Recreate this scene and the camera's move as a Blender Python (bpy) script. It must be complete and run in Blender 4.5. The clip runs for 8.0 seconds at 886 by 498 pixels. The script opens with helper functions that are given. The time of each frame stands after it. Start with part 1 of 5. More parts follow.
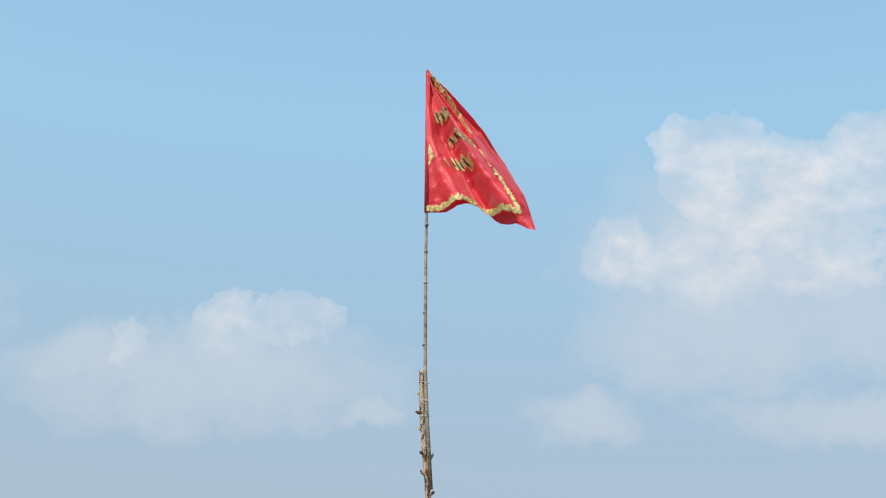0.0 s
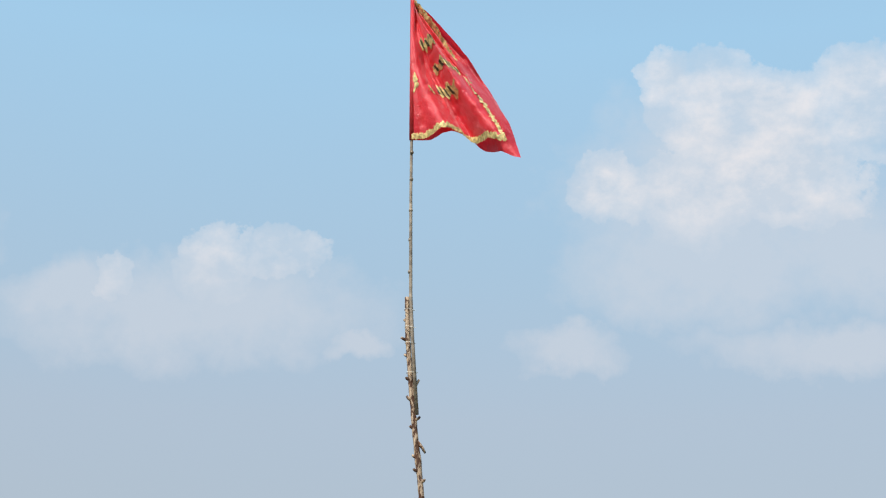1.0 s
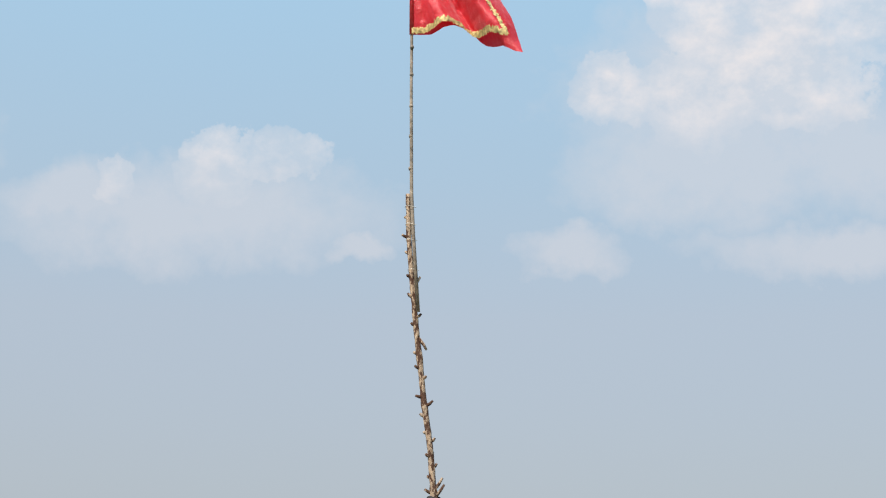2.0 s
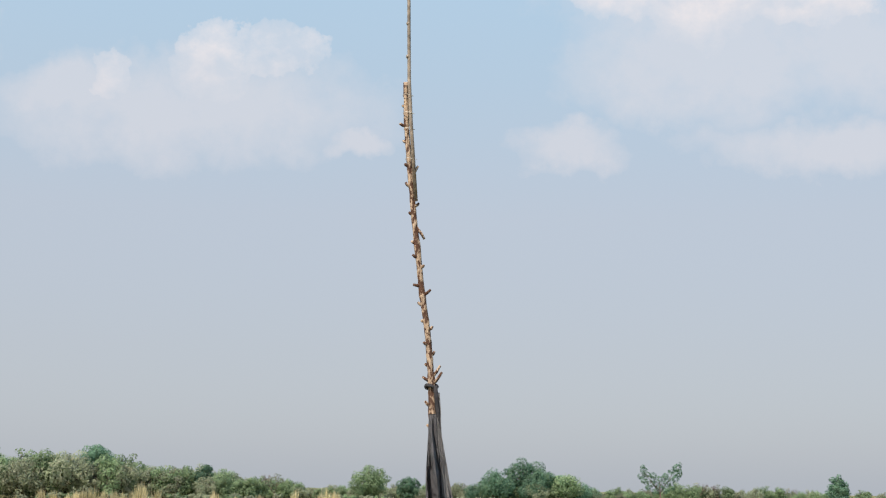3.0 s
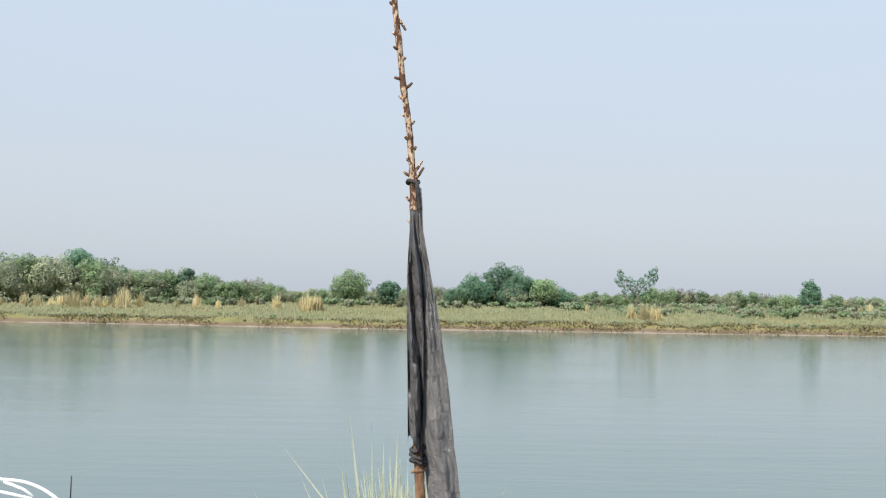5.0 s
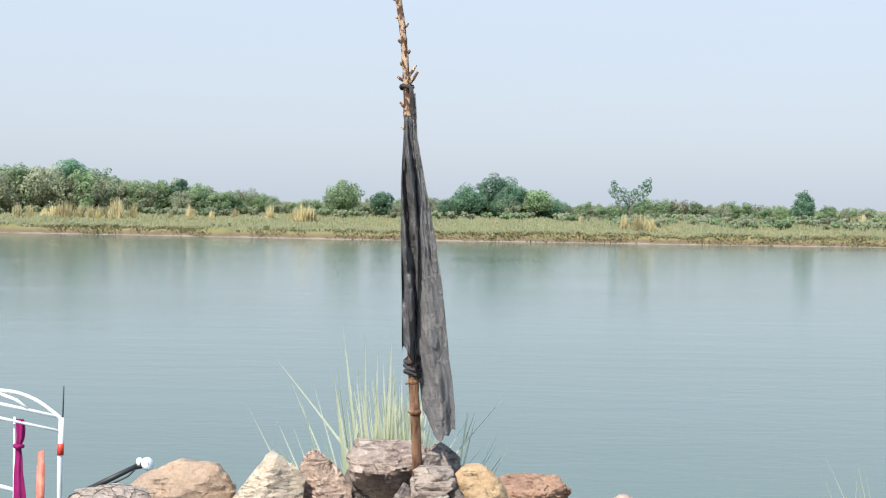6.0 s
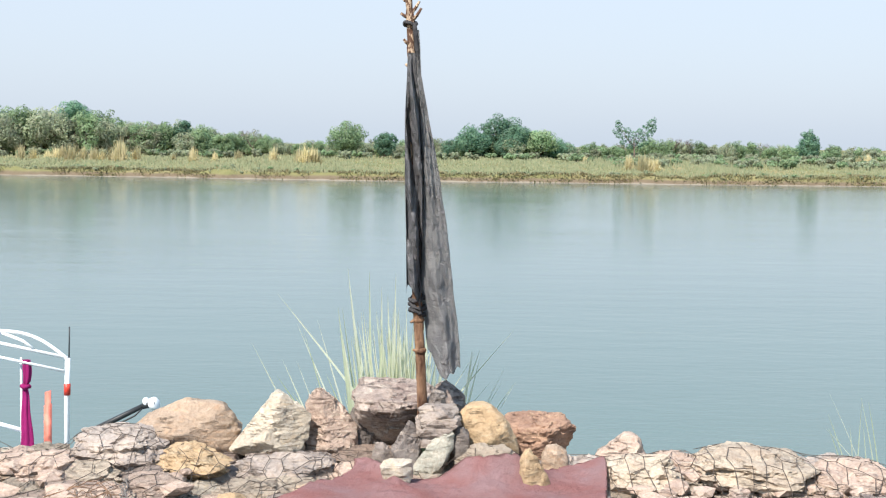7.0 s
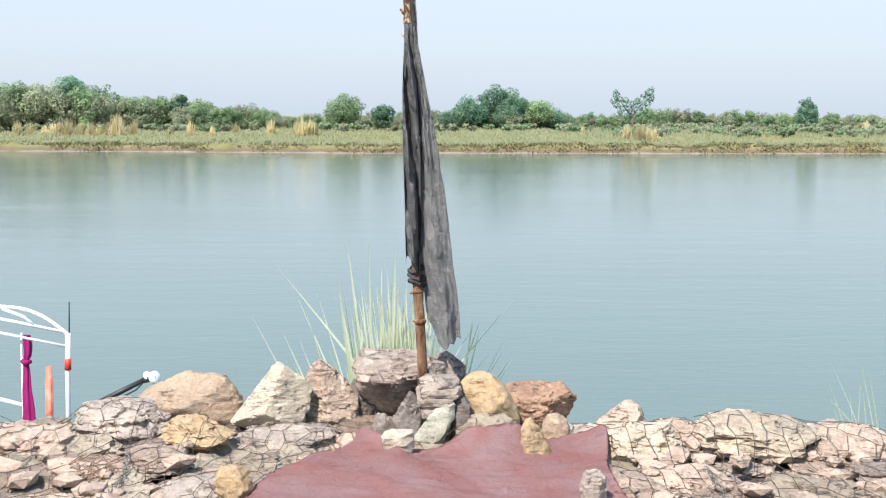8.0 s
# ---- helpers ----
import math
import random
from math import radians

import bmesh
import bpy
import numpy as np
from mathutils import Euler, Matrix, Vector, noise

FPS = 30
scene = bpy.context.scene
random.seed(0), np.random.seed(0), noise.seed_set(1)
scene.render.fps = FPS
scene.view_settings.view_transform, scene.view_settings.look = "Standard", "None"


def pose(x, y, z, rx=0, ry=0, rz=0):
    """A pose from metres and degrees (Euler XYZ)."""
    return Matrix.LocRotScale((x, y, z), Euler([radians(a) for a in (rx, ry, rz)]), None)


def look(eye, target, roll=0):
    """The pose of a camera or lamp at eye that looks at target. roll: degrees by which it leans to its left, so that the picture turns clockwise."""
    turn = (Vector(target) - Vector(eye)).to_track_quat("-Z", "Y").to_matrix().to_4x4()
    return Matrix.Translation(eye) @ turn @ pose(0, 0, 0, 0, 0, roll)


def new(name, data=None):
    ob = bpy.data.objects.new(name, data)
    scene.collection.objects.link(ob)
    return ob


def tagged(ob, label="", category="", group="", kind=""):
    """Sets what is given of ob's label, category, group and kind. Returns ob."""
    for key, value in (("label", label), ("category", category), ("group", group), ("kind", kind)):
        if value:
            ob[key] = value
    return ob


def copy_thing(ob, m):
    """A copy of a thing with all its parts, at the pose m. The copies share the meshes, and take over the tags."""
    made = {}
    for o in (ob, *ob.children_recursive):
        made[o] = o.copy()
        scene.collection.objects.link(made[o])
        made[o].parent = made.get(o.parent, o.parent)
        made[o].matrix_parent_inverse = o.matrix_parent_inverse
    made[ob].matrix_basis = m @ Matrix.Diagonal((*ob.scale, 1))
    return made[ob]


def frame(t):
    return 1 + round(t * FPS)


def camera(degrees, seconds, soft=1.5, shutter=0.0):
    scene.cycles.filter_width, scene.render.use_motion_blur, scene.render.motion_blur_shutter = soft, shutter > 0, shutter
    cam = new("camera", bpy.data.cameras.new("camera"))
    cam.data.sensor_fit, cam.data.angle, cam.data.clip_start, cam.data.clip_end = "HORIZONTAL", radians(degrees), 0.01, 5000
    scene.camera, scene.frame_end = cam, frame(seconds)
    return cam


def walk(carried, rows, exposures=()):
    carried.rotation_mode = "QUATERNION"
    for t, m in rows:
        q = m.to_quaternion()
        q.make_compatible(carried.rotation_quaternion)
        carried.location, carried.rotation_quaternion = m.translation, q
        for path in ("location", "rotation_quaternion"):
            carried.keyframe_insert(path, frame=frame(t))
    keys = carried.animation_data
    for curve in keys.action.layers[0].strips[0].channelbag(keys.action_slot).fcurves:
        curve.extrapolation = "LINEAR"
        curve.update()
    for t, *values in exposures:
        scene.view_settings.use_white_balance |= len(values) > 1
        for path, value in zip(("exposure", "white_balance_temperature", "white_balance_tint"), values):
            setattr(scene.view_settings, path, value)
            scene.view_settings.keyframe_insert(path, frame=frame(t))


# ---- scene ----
cam = camera(36.6, 8.0, soft=1.2)
PATH = [
    (0, (0.003, -0.269, 1.423), (-0.026, 1.59, 2.161), 1.3),
    (0.5, (0.006, -0.245, 1.42), (0.0, 1.624, 2.133), 1.0),
    (1, (0.006, -0.276, 1.392), (0.0, 1.617, 2.036), 0.9),
    (1.5, (0.006, -0.245, 1.389), (-0.001, 1.671, 1.965), 0.8),
    (3, (0.012, -0.194, 1.354), (0.01, 1.775, 1.707), 0.8),
    (3.5, (0.011, -0.181, 1.345), (0.015, 1.8, 1.621), 0.8),
    (4, (0.012, -0.134, 1.332), (0.026, 1.856, 1.531), 0.7),
    (4.5, (0.008, -0.114, 1.323), (0.031, 1.882, 1.458), 0.8),
    (6, (0.001, 0.093, 1.306), (0.045, 2.092, 1.239), 0.9),
    (6.5, (0.001, 0.112, 1.299), (0.045, 2.108, 1.185), 0.9),
    (7, (0.0, 0.112, 1.293), (0.039, 2.106, 1.138), 0.7),
    (7.5, (0.0, 0.117, 1.288), (0.038, 2.108, 1.11), 0.4),
    (8, (-0.001, 0.118, 1.287), (0.04, 2.108, 1.09), 0.1),
]
walk(cam, [(t, look(eye, target, roll)) for t, eye, target, roll in PATH],
     exposures=[(0, 0.07, 6370, 6), (0.5, 0.1, 6480, 8), (1.5, 0.12, 6640, 9), (3, 0.22, 7050, 14), (4.5, 0.46, 6950, 13), (6, 0.68, 6700, 12), (8, 0.86, 6600, 11)])

# ---------------------------------------------------------------- world and sun
SUN_EL, SUN_ROT = radians(51), radians(212)
sun_dir = Vector((math.sin(SUN_ROT) * math.cos(SUN_EL), math.cos(SUN_ROT) * math.cos(SUN_EL), math.sin(SUN_EL)))
sun = new("sun", bpy.data.lights.new("sun", "SUN"))
sun.data.energy, sun.data.angle, sun.data.color = 4.6, radians(0.6), (1.0, 0.95, 0.87)
sun.matrix_world = look(tuple(sun_dir * 50), (0, 0, 0))


class Nodes:
    """Short names for building node trees."""

    def __init__(self, tree):
        self.tree = tree

    def add(self, kind, **values):
        n = self.tree.nodes.new(kind)
        for k, v in values.items():
            if k in n.inputs:
                n.inputs[k].default_value = v
        return n

    def link(self, a, b):
        self.tree.links.new(a, b)

    def put(self, value, socket):
        if isinstance(value, bpy.types.NodeSocket):
            self.tree.links.new(value, socket)
        else:
            socket.default_value = value

    def math(self, op, a, b=0.0, clamp=False):
        n = self.tree.nodes.new("ShaderNodeMath")
        n.operation, n.use_clamp = op, clamp
        self.put(a, n.inputs[0])
        self.put(b, n.inputs[1])
        return n.outputs[0]

    def ramp(self, value, stops):
        n = self.tree.nodes.new("ShaderNodeValToRGB")
        e = n.color_ramp.elements
        while len(e) < len(stops):
            e.new(0.5)
        for i, (p, c) in enumerate(stops):
            e[i].position = p
            e[i].color = (c, c, c, 1) if isinstance(c, (int, float)) else (*c, 1)
        self.put(value, n.inputs[0])
        return n.outputs[0]

    def mix(self, fac, a, b, blend="MIX"):
        n = self.tree.nodes.new("ShaderNodeMix")
        n.data_type, n.blend_type = "RGBA", blend
        self.put(fac, n.inputs[0])
        for v, i in ((a, 6), (b, 7)):
            self.put((*v, 1) if isinstance(v, tuple) and len(v) == 3 else v, n.inputs[i])
        return n.outputs[2]

    def noise(self, vec, scale, detail=4.0, rough=0.55, distortion=0.0):
        n = self.tree.nodes.new("ShaderNodeTexNoise")
        n.inputs["Scale"].default_value, n.inputs["Detail"].default_value = scale, detail
        n.inputs["Roughness"].default_value, n.inputs["Distortion"].default_value = rough, distortion
        if vec is not None:
            self.link(vec, n.inputs["Vector"])
        return n.outputs[0]

    def stretch(self, vec, scale, rot=(0, 0, 0)):
        n = self.tree.nodes.new("ShaderNodeMapping")
        n.inputs["Scale"].default_value, n.inputs["Rotation"].default_value = scale, rot
        self.link(vec, n.inputs["Vector"])
        return n.outputs[0]


world = bpy.data.worlds.new("world")
scene.world = world
world.use_nodes = True
world.node_tree.nodes.clear()
W = Nodes(world.node_tree)
sky = W.add("ShaderNodeTexSky")
sky.sky_type, sky.sun_disc = "NISHITA", False
sky.sun_elevation, sky.sun_rotation = SUN_EL, SUN_ROT
sky.air_density, sky.dust_density, sky.ozone_density = 1.0, 2.2, 1.5
way = W.add("ShaderNodeTexCoord").outputs["Generated"]
sep = W.add("ShaderNodeSeparateXYZ")
W.link(way, sep.inputs[0])
up = W.math("MAXIMUM", sep.outputs[2], 0.0)
ahead = W.math("MAXIMUM", W.math("ABSOLUTE", sep.outputs[1]), 0.05)
warp1 = W.noise(way, 20.0, 7.0, 0.60)
warp2 = W.noise(W.stretch(way, (1, 1, 1), (0.7, 1.1, 0.3)), 26.0, 6.0, 0.6)
cu = W.math("ADD", W.math("DIVIDE", sep.outputs[0], ahead), W.math("MULTIPLY", W.math("SUBTRACT", warp1, 0.5), 0.06))
cv = W.math("ADD", W.math("DIVIDE", sep.outputs[2], ahead), W.math("MULTIPLY", W.math("SUBTRACT", warp2, 0.5), 0.06))


def blob(u, v, ru, rv):
    """An elliptical bank of cloud, by its bearing and height as slopes."""
    du = W.math("DIVIDE", W.math("SUBTRACT", cu, u), ru)
    dv = W.math("DIVIDE", W.math("SUBTRACT", cv, v), rv)
    d = W.math("ADD", W.math("MULTIPLY", du, du), W.math("MULTIPLY", dv, dv))
    return W.math("SUBTRACT", 1.0, d)


def bank(blobs):
    total = None
    for b in blobs:
        m = blob(*b)
        total = m if total is None else W.math("MAXIMUM", total, m)
    return total


# bright heads of the two cumulus banks, and the pale veils that hang below them
heads = bank([(0.128, 0.392, 0.040, 0.034), (0.180, 0.490, 0.030, 0.032), (0.220, 0.470, 0.060, 0.055), (0.265, 0.455, 0.060, 0.055),
              (0.195, 0.385, 0.070, 0.040), (0.265, 0.410, 0.080, 0.050), (0.345, 0.475, 0.070, 0.055), (0.42, 0.46, 0.07, 0.05),
              (-0.182, 0.325, 0.036, 0.034), (-0.128, 0.335, 0.040, 0.026), (-0.262, 0.316, 0.016, 0.020)])
veils = bank([(-0.29, 0.298, 0.075, 0.032), (0.20, 0.33, 0.13, 0.06), (0.22, 0.385, 0.15, 0.115), (0.33, 0.345, 0.14, 0.060), (-0.20, 0.288, 0.18, 0.055), (0.10, 0.262, 0.050, 0.024),
              (0.30, 0.262, 0.13, 0.028), (-0.07, 0.258, 0.03, 0.014), (-0.55, 0.36, 0.2, 0.1), (0.62, 0.33, 0.2, 0.12)])
fluff = W.noise(way, 30.0, 9.0, 0.62)
side_of = W.math("GREATER_THAN", cu, 0.0)
foot = W.math("ADD", 0.298, W.math("MULTIPLY", side_of, 0.044))
foot_fade = W.ramp(W.math("MULTIPLY", W.math("ADD", W.math("SUBTRACT", cv, foot), 0.02), 14.0), [(0.0, 0.0), (0.45, 0.45), (1.0, 1.0)])
head_mask = W.ramp(W.math("ADD", W.math("MULTIPLY", heads, 0.9), W.math("MULTIPLY", W.math("SUBTRACT", fluff, 0.5), 1.5)), [(0.0, 0.0), (0.12, 0.45), (0.8, 1.0)])
veil_mask = W.ramp(W.math("ADD", veils, W.math("MULTIPLY", W.math("SUBTRACT", fluff, 0.5), 1.2)), [(0.0, 0.0), (0.9, 1.0)])
light_sky = W.mix(1.0, sky.outputs[0], (0.12, 0.12, 0.12), "MULTIPLY")
haze = W.ramp(up, [(0.0, (0.402, 0.470, 0.556)), (0.10, (0.418, 0.486, 0.574)), (0.20, (0.440, 0.526, 0.630)), (0.30, (0.41, 0.57, 0.72)), (0.46, (0.385, 0.635, 0.86)), (1.0, (0.16, 0.32, 0.60))])
base_sky = W.mix(0.80, light_sky, haze)
with_veil = W.mix(W.math("MULTIPLY", veil_mask, 0.56), base_sky, (0.60, 0.63, 0.70))
puff = W.mix(W.ramp(W.noise(W.stretch(way, (1, 1, 1.4)), 26.0, 8.0, 0.60), [(0.40, 0.0), (0.66, 1.0)]), (0.57, 0.63, 0.72), (0.88, 0.81, 0.80))
with_heads = W.mix(W.math("MULTIPLY", W.math("MULTIPLY", head_mask, foot_fade), 0.66), with_veil, puff)
back = W.add("ShaderNodeBackground", Strength=1.0)
W.link(with_heads, back.inputs["Color"])
W.link(back.outputs[0], W.add("ShaderNodeOutputWorld").inputs[0])


# ---------------------------------------------------------------- materials
def material(name, rough=0.8, metallic=0.0, specular=0.4):
    m = bpy.data.materials.new(name)
    m.use_nodes = True
    n = Nodes(m.node_tree)
    bsdf = m.node_tree.nodes["Principled BSDF"]
    bsdf.inputs["Roughness"].default_value, bsdf.inputs["Metallic"].default_value = rough, metallic
    bsdf.inputs["Specular IOR Level"].default_value = specular
    return m, n, bsdf


def place(n):
    return n.add("ShaderNodeTexCoord").outputs["Object"]


def spot(n):
    return n.add("ShaderNodeNewGeometry").outputs["Position"]


def relief(n, bsdf, height, strength, distance):
    b = n.add("ShaderNodeBump", Strength=strength, Distance=distance)
    n.put(height, b.inputs["Height"])
    n.link(b.outputs[0], bsdf.inputs["Normal"])


def plain(name, colour, rough=0.6, metallic=0.0, wear=0.12, scale=18.0):
    m, n, b = material(name, rough, metallic)
    g = n.noise(place(n), scale, 5.0)
    dark = tuple(c * (1 - wear * 2) for c in colour)
    light = tuple(min(1.0, c * (1 + wear)) for c in colour)
    n.link(n.mix(n.ramp(g, [(0.3, 0.0), (0.7, 1.0)]), dark, light), b.inputs["Base Color"])
    relief(n, b, n.noise(place(n), scale * 6, 4.0), 0.25, 0.004)
    return m


def stone(name, a, b2, c, crack=0.5, strata=True, least=0.66):
    """Split river-bank rock: two tones in blotches, a vein tone, bedding lines, pits and dust."""
    m, n, b = material(name, 0.88, specular=0.25)
    p = place(n)
    rnd = n.add("ShaderNodeObjectInfo").outputs["Random"]
    off = n.tree.nodes.new("ShaderNodeVectorMath")
    off.operation = "ADD"
    n.link(p, off.inputs[0])
    comb = n.add("ShaderNodeCombineXYZ")
    for i, k in enumerate((31.0, 17.0, 23.0)):
        n.link(n.math("MULTIPLY", rnd, k), comb.inputs[i])
    n.link(comb.outputs[0], off.inputs[1])
    q = off.outputs[0]
    big = n.noise(q, 7.0, 6.0, 0.6, 0.4)
    col = n.mix(n.ramp(big, [(0.38, 0.0), (0.62, 1.0)]), a, b2)
    vein = n.noise(n.stretch(q, (1.0, 1.0, 3.2), (0.25, 0.15, 0)), 14.0, 7.0, 0.65, 1.2)
    col = n.mix(n.ramp(vein, [(0.52, 0.0), (0.66, 0.8)]), col, c)
    fine = n.noise(q, 70.0, 6.0, 0.7)
    col = n.mix(n.ramp(fine, [(0.38, 0.45), (0.56, 0.0)]), col, n.mix(1.0, col, (0.55, 0.47, 0.42), "MULTIPLY"))
    bent = n.tree.nodes.new("ShaderNodeVectorMath")
    bent.operation = "ADD"
    sway = n.add("ShaderNodeTexNoise", Scale=9.0, Detail=4.0)
    n.link(q, sway.inputs["Vector"])
    grow = n.tree.nodes.new("ShaderNodeVectorMath")
    grow.operation = "SCALE"
    n.link(sway.outputs["Color"], grow.inputs[0])
    grow.inputs["Scale"].default_value = 0.09
    n.link(q, bent.inputs[0])
    n.link(grow.outputs[0], bent.inputs[1])
    split = n.stretch(bent.outputs[0], (1.0, 1.0, 2.4), (0.2, 0.3, 0.1))
    plates = n.add("ShaderNodeTexVoronoi", Scale=9.0)
    n.link(split, plates.inputs["Vector"])
    col = n.mix(0.28, col, n.mix(1.0, col, n.ramp(n.math("FRACT", n.math("MULTIPLY", plates.outputs["Color"], 7.0)), [(0.0, 0.62), (0.6, 1.0), (1.0, 1.2)]), "MULTIPLY"))
    gaps = n.tree.nodes.new("ShaderNodeTexVoronoi")
    gaps.feature = "DISTANCE_TO_EDGE"
    gaps.inputs["Scale"].default_value = 9.0
    n.link(split, gaps.inputs["Vector"])
    cracks = n.math("MULTIPLY", n.ramp(gaps.outputs["Distance"], [(0.0, 1.0), (0.028, 0.0)]), n.ramp(n.noise(q, 6.0, 3.0), [(0.54, 0.0), (0.66, 1.0)]))
    col = n.mix(n.math("MULTIPLY", cracks, crack * 0.7), col, n.mix(1.0, col, (0.22, 0.17, 0.14), "MULTIPLY"))
    bed = n.noise(n.stretch(q, (1.0, 1.0, 7.0), (0.10, 0.12, 0)), 5.0, 6.0, 0.60, 0.9)
    where = n.ramp(n.noise(q, 9.0, 3.0), [(0.45, 0.0), (0.62, 1.0)])
    lines = n.math("MULTIPLY", n.ramp(bed, [(0.475, 0.0), (0.50, 1.0), (0.525, 0.0)]), where)
    if strata:
        col = n.mix(n.math("MULTIPLY", lines, crack), col, n.mix(1.0, col, (0.34, 0.27, 0.23), "MULTIPLY"))
    tone = n.ramp(rnd, [(0.0, least * 0.93), (0.5, 0.91), (1.0, 1.03)])
    n.link(n.mix(1.0, col, tone, "MULTIPLY"), b.inputs["Base Color"])
    h = n.math("ADD", n.math("MULTIPLY", big, 0.5), n.math("MULTIPLY", fine, 0.22))
    h = n.math("ADD", h, n.math("MULTIPLY", n.math("FRACT", n.math("MULTIPLY", plates.outputs["Color"], 5.0)), 0.28))
    h = n.math("SUBTRACT", h, n.math("MULTIPLY", cracks, crack))
    if strata:
        h = n.math("SUBTRACT", h, n.math("MULTIPLY", lines, 0.35))
    relief(n, b, n.math("ADD", h, n.math("MULTIPLY", n.noise(q, 28.0, 8.0, 0.7), 0.6)), 1.0, 0.026)
    return m


GREY = stone("grey_stone", (0.509, 0.432, 0.373), (0.373, 0.318, 0.284), (0.576, 0.467, 0.373))
PINK = stone("pink_stone", (0.560, 0.424, 0.340), (0.442, 0.335, 0.276), (0.611, 0.509, 0.403))
CREAM = stone("cream_stone", (0.552, 0.458, 0.352), (0.450, 0.365, 0.288), (0.594, 0.509, 0.403))
WHITE = stone("white_stone", (0.565, 0.492, 0.392), (0.456, 0.410, 0.347), (0.602, 0.474, 0.329), 0.10, True, 0.88)
MAUVE = stone("mauve_stone", (0.420, 0.347, 0.301), (0.261, 0.200, 0.175), (0.540, 0.472, 0.398), 0.3)
OCHRE = stone("ochre_stone", (0.583, 0.428, 0.264), (0.520, 0.365, 0.215), (0.602, 0.474, 0.329), 0.08, True, 0.95)
BROWN = stone("brown_stone", (0.428, 0.274, 0.192), (0.301, 0.187, 0.137), (0.511, 0.352, 0.241), 0.5)
TAN = stone("tan_stone", (0.502, 0.378, 0.278), (0.428, 0.329, 0.251), (0.529, 0.352, 0.228), 0.15, True, 0.85)
DARK = stone("dark_stone", (0.31, 0.275, 0.25), (0.21, 0.18, 0.165), (0.43, 0.36, 0.30), 0.4)
GREEN = stone("greenish_stone", (0.502, 0.484, 0.410), (0.374, 0.365, 0.306), (0.583, 0.529, 0.438), 0.25)


def bark_material():
    m, n, b = material("bark", 0.85, specular=0.2)
    p = place(n)
    patch = n.noise(n.stretch(p, (1, 1, 0.55)), 52.0, 5.0, 0.6)
    col = n.mix(n.ramp(patch, [(0.485, 0.0), (0.535, 1.0)]), (0.10, 0.05, 0.032), (0.56, 0.42, 0.30))
    grain = n.noise(n.stretch(p, (1, 1, 0.08)), 160.0, 4.0)
    col = n.mix(n.ramp(grain, [(0.35, 0.6), (0.6, 0.0)]), col, (0.10, 0.06, 0.045))
    at = n.add("ShaderNodeSeparateXYZ")
    n.link(p, at.inputs[0])
    worn = n.mix(n.ramp(n.noise(n.stretch(p, (1, 1, 0.25)), 26.0, 5.0), [(0.38, 0.0), (0.62, 1.0)]), (0.08, 0.04, 0.025), (0.26, 0.155, 0.095))
    low = n.ramp(n.math("ADD", n.math("MULTIPLY", at.outputs[2], 0.25), n.math("MULTIPLY", patch, 0.06)), [(0.23, 0.0), (0.27, 1.0)])
    n.link(n.mix(low, worn, col), b.inputs["Base Color"])
    relief(n, b, n.math("ADD", patch, n.math("MULTIPLY", grain, 0.4)), 1.0, 0.010)
    return m


def cloth_material(name, a, b2, weave=900.0, rough=0.9, through_light=0.0, blot=5.0, crumple=0.012):
    m, n, b = material(name, rough, specular=0.1)
    p = place(n)
    big = n.noise(p, blot, 5.0, 0.6)
    col = n.mix(n.ramp(big, [(0.35, 0.0), (0.65, 1.0)]), a, b2)
    fine = n.noise(p, weave * 0.3, 3.0)
    col = n.mix(n.ramp(fine, [(0.3, 0.15 if rough < 0.5 else 0.55), (0.7, 0.0)]), col, n.mix(1.0, col, (0.5, 0.5, 0.5), "MULTIPLY"))
    n.link(col, b.inputs["Base Color"])
    if rough < 0.5:
        b.inputs["Sheen Weight"].default_value, b.inputs["Sheen Roughness"].default_value = 1.0, 0.35
        b.inputs["Sheen Tint"].default_value = (1.0, 0.45, 0.5, 1)
    crease = n.noise(p, 38.0, 5.0, 0.6, 0.8)
    b.inputs["Specular IOR Level"].default_value = 1.0 if rough < 0.5 else 0.1
    relief(n, b, n.math("ADD", crease, n.math("MULTIPLY", fine, 0.25)), 0.75, crumple)
    if through_light:
        t = n.add("ShaderNodeBsdfTranslucent")
        n.link(col, t.inputs["Color"])
        mixer = n.add("ShaderNodeMixShader", Fac=through_light)
        out = n.tree.nodes["Material Output"]
        n.link(b.outputs[0], mixer.inputs[1])
        n.link(t.outputs[0], mixer.inputs[2])
        n.link(mixer.outputs[0], out.inputs[0])
    return m


def leaf_material(name, a, b2, c, through_light=0.3):
    m, n, b = material(name, 0.6, specular=0.25)
    g = n.add("ShaderNodeNewGeometry")
    rnd = n.add("ShaderNodeObjectInfo").outputs["Random"]
    col = n.mix(g.outputs["Random Per Island"], a, b2)
    col = n.mix(n.ramp(n.noise(place(n), 0.9, 3.0), [(0.4, 0.0), (0.7, 0.7)]), col, c)
    col = n.mix(1.0, col, n.ramp(rnd, [(0.0, 0.75), (1.0, 1.25)]), "MULTIPLY")
    n.link(col, b.inputs["Base Color"])
    t = n.add("ShaderNodeBsdfTranslucent")
    n.link(col, t.inputs["Color"])
    mixer = n.add("ShaderNodeMixShader", Fac=through_light)
    n.link(b.outputs[0], mixer.inputs[1])
    n.link(t.outputs[0], mixer.inputs[2])
    n.link(mixer.outputs[0], n.tree.nodes["Material Output"].inputs[0])
    return m


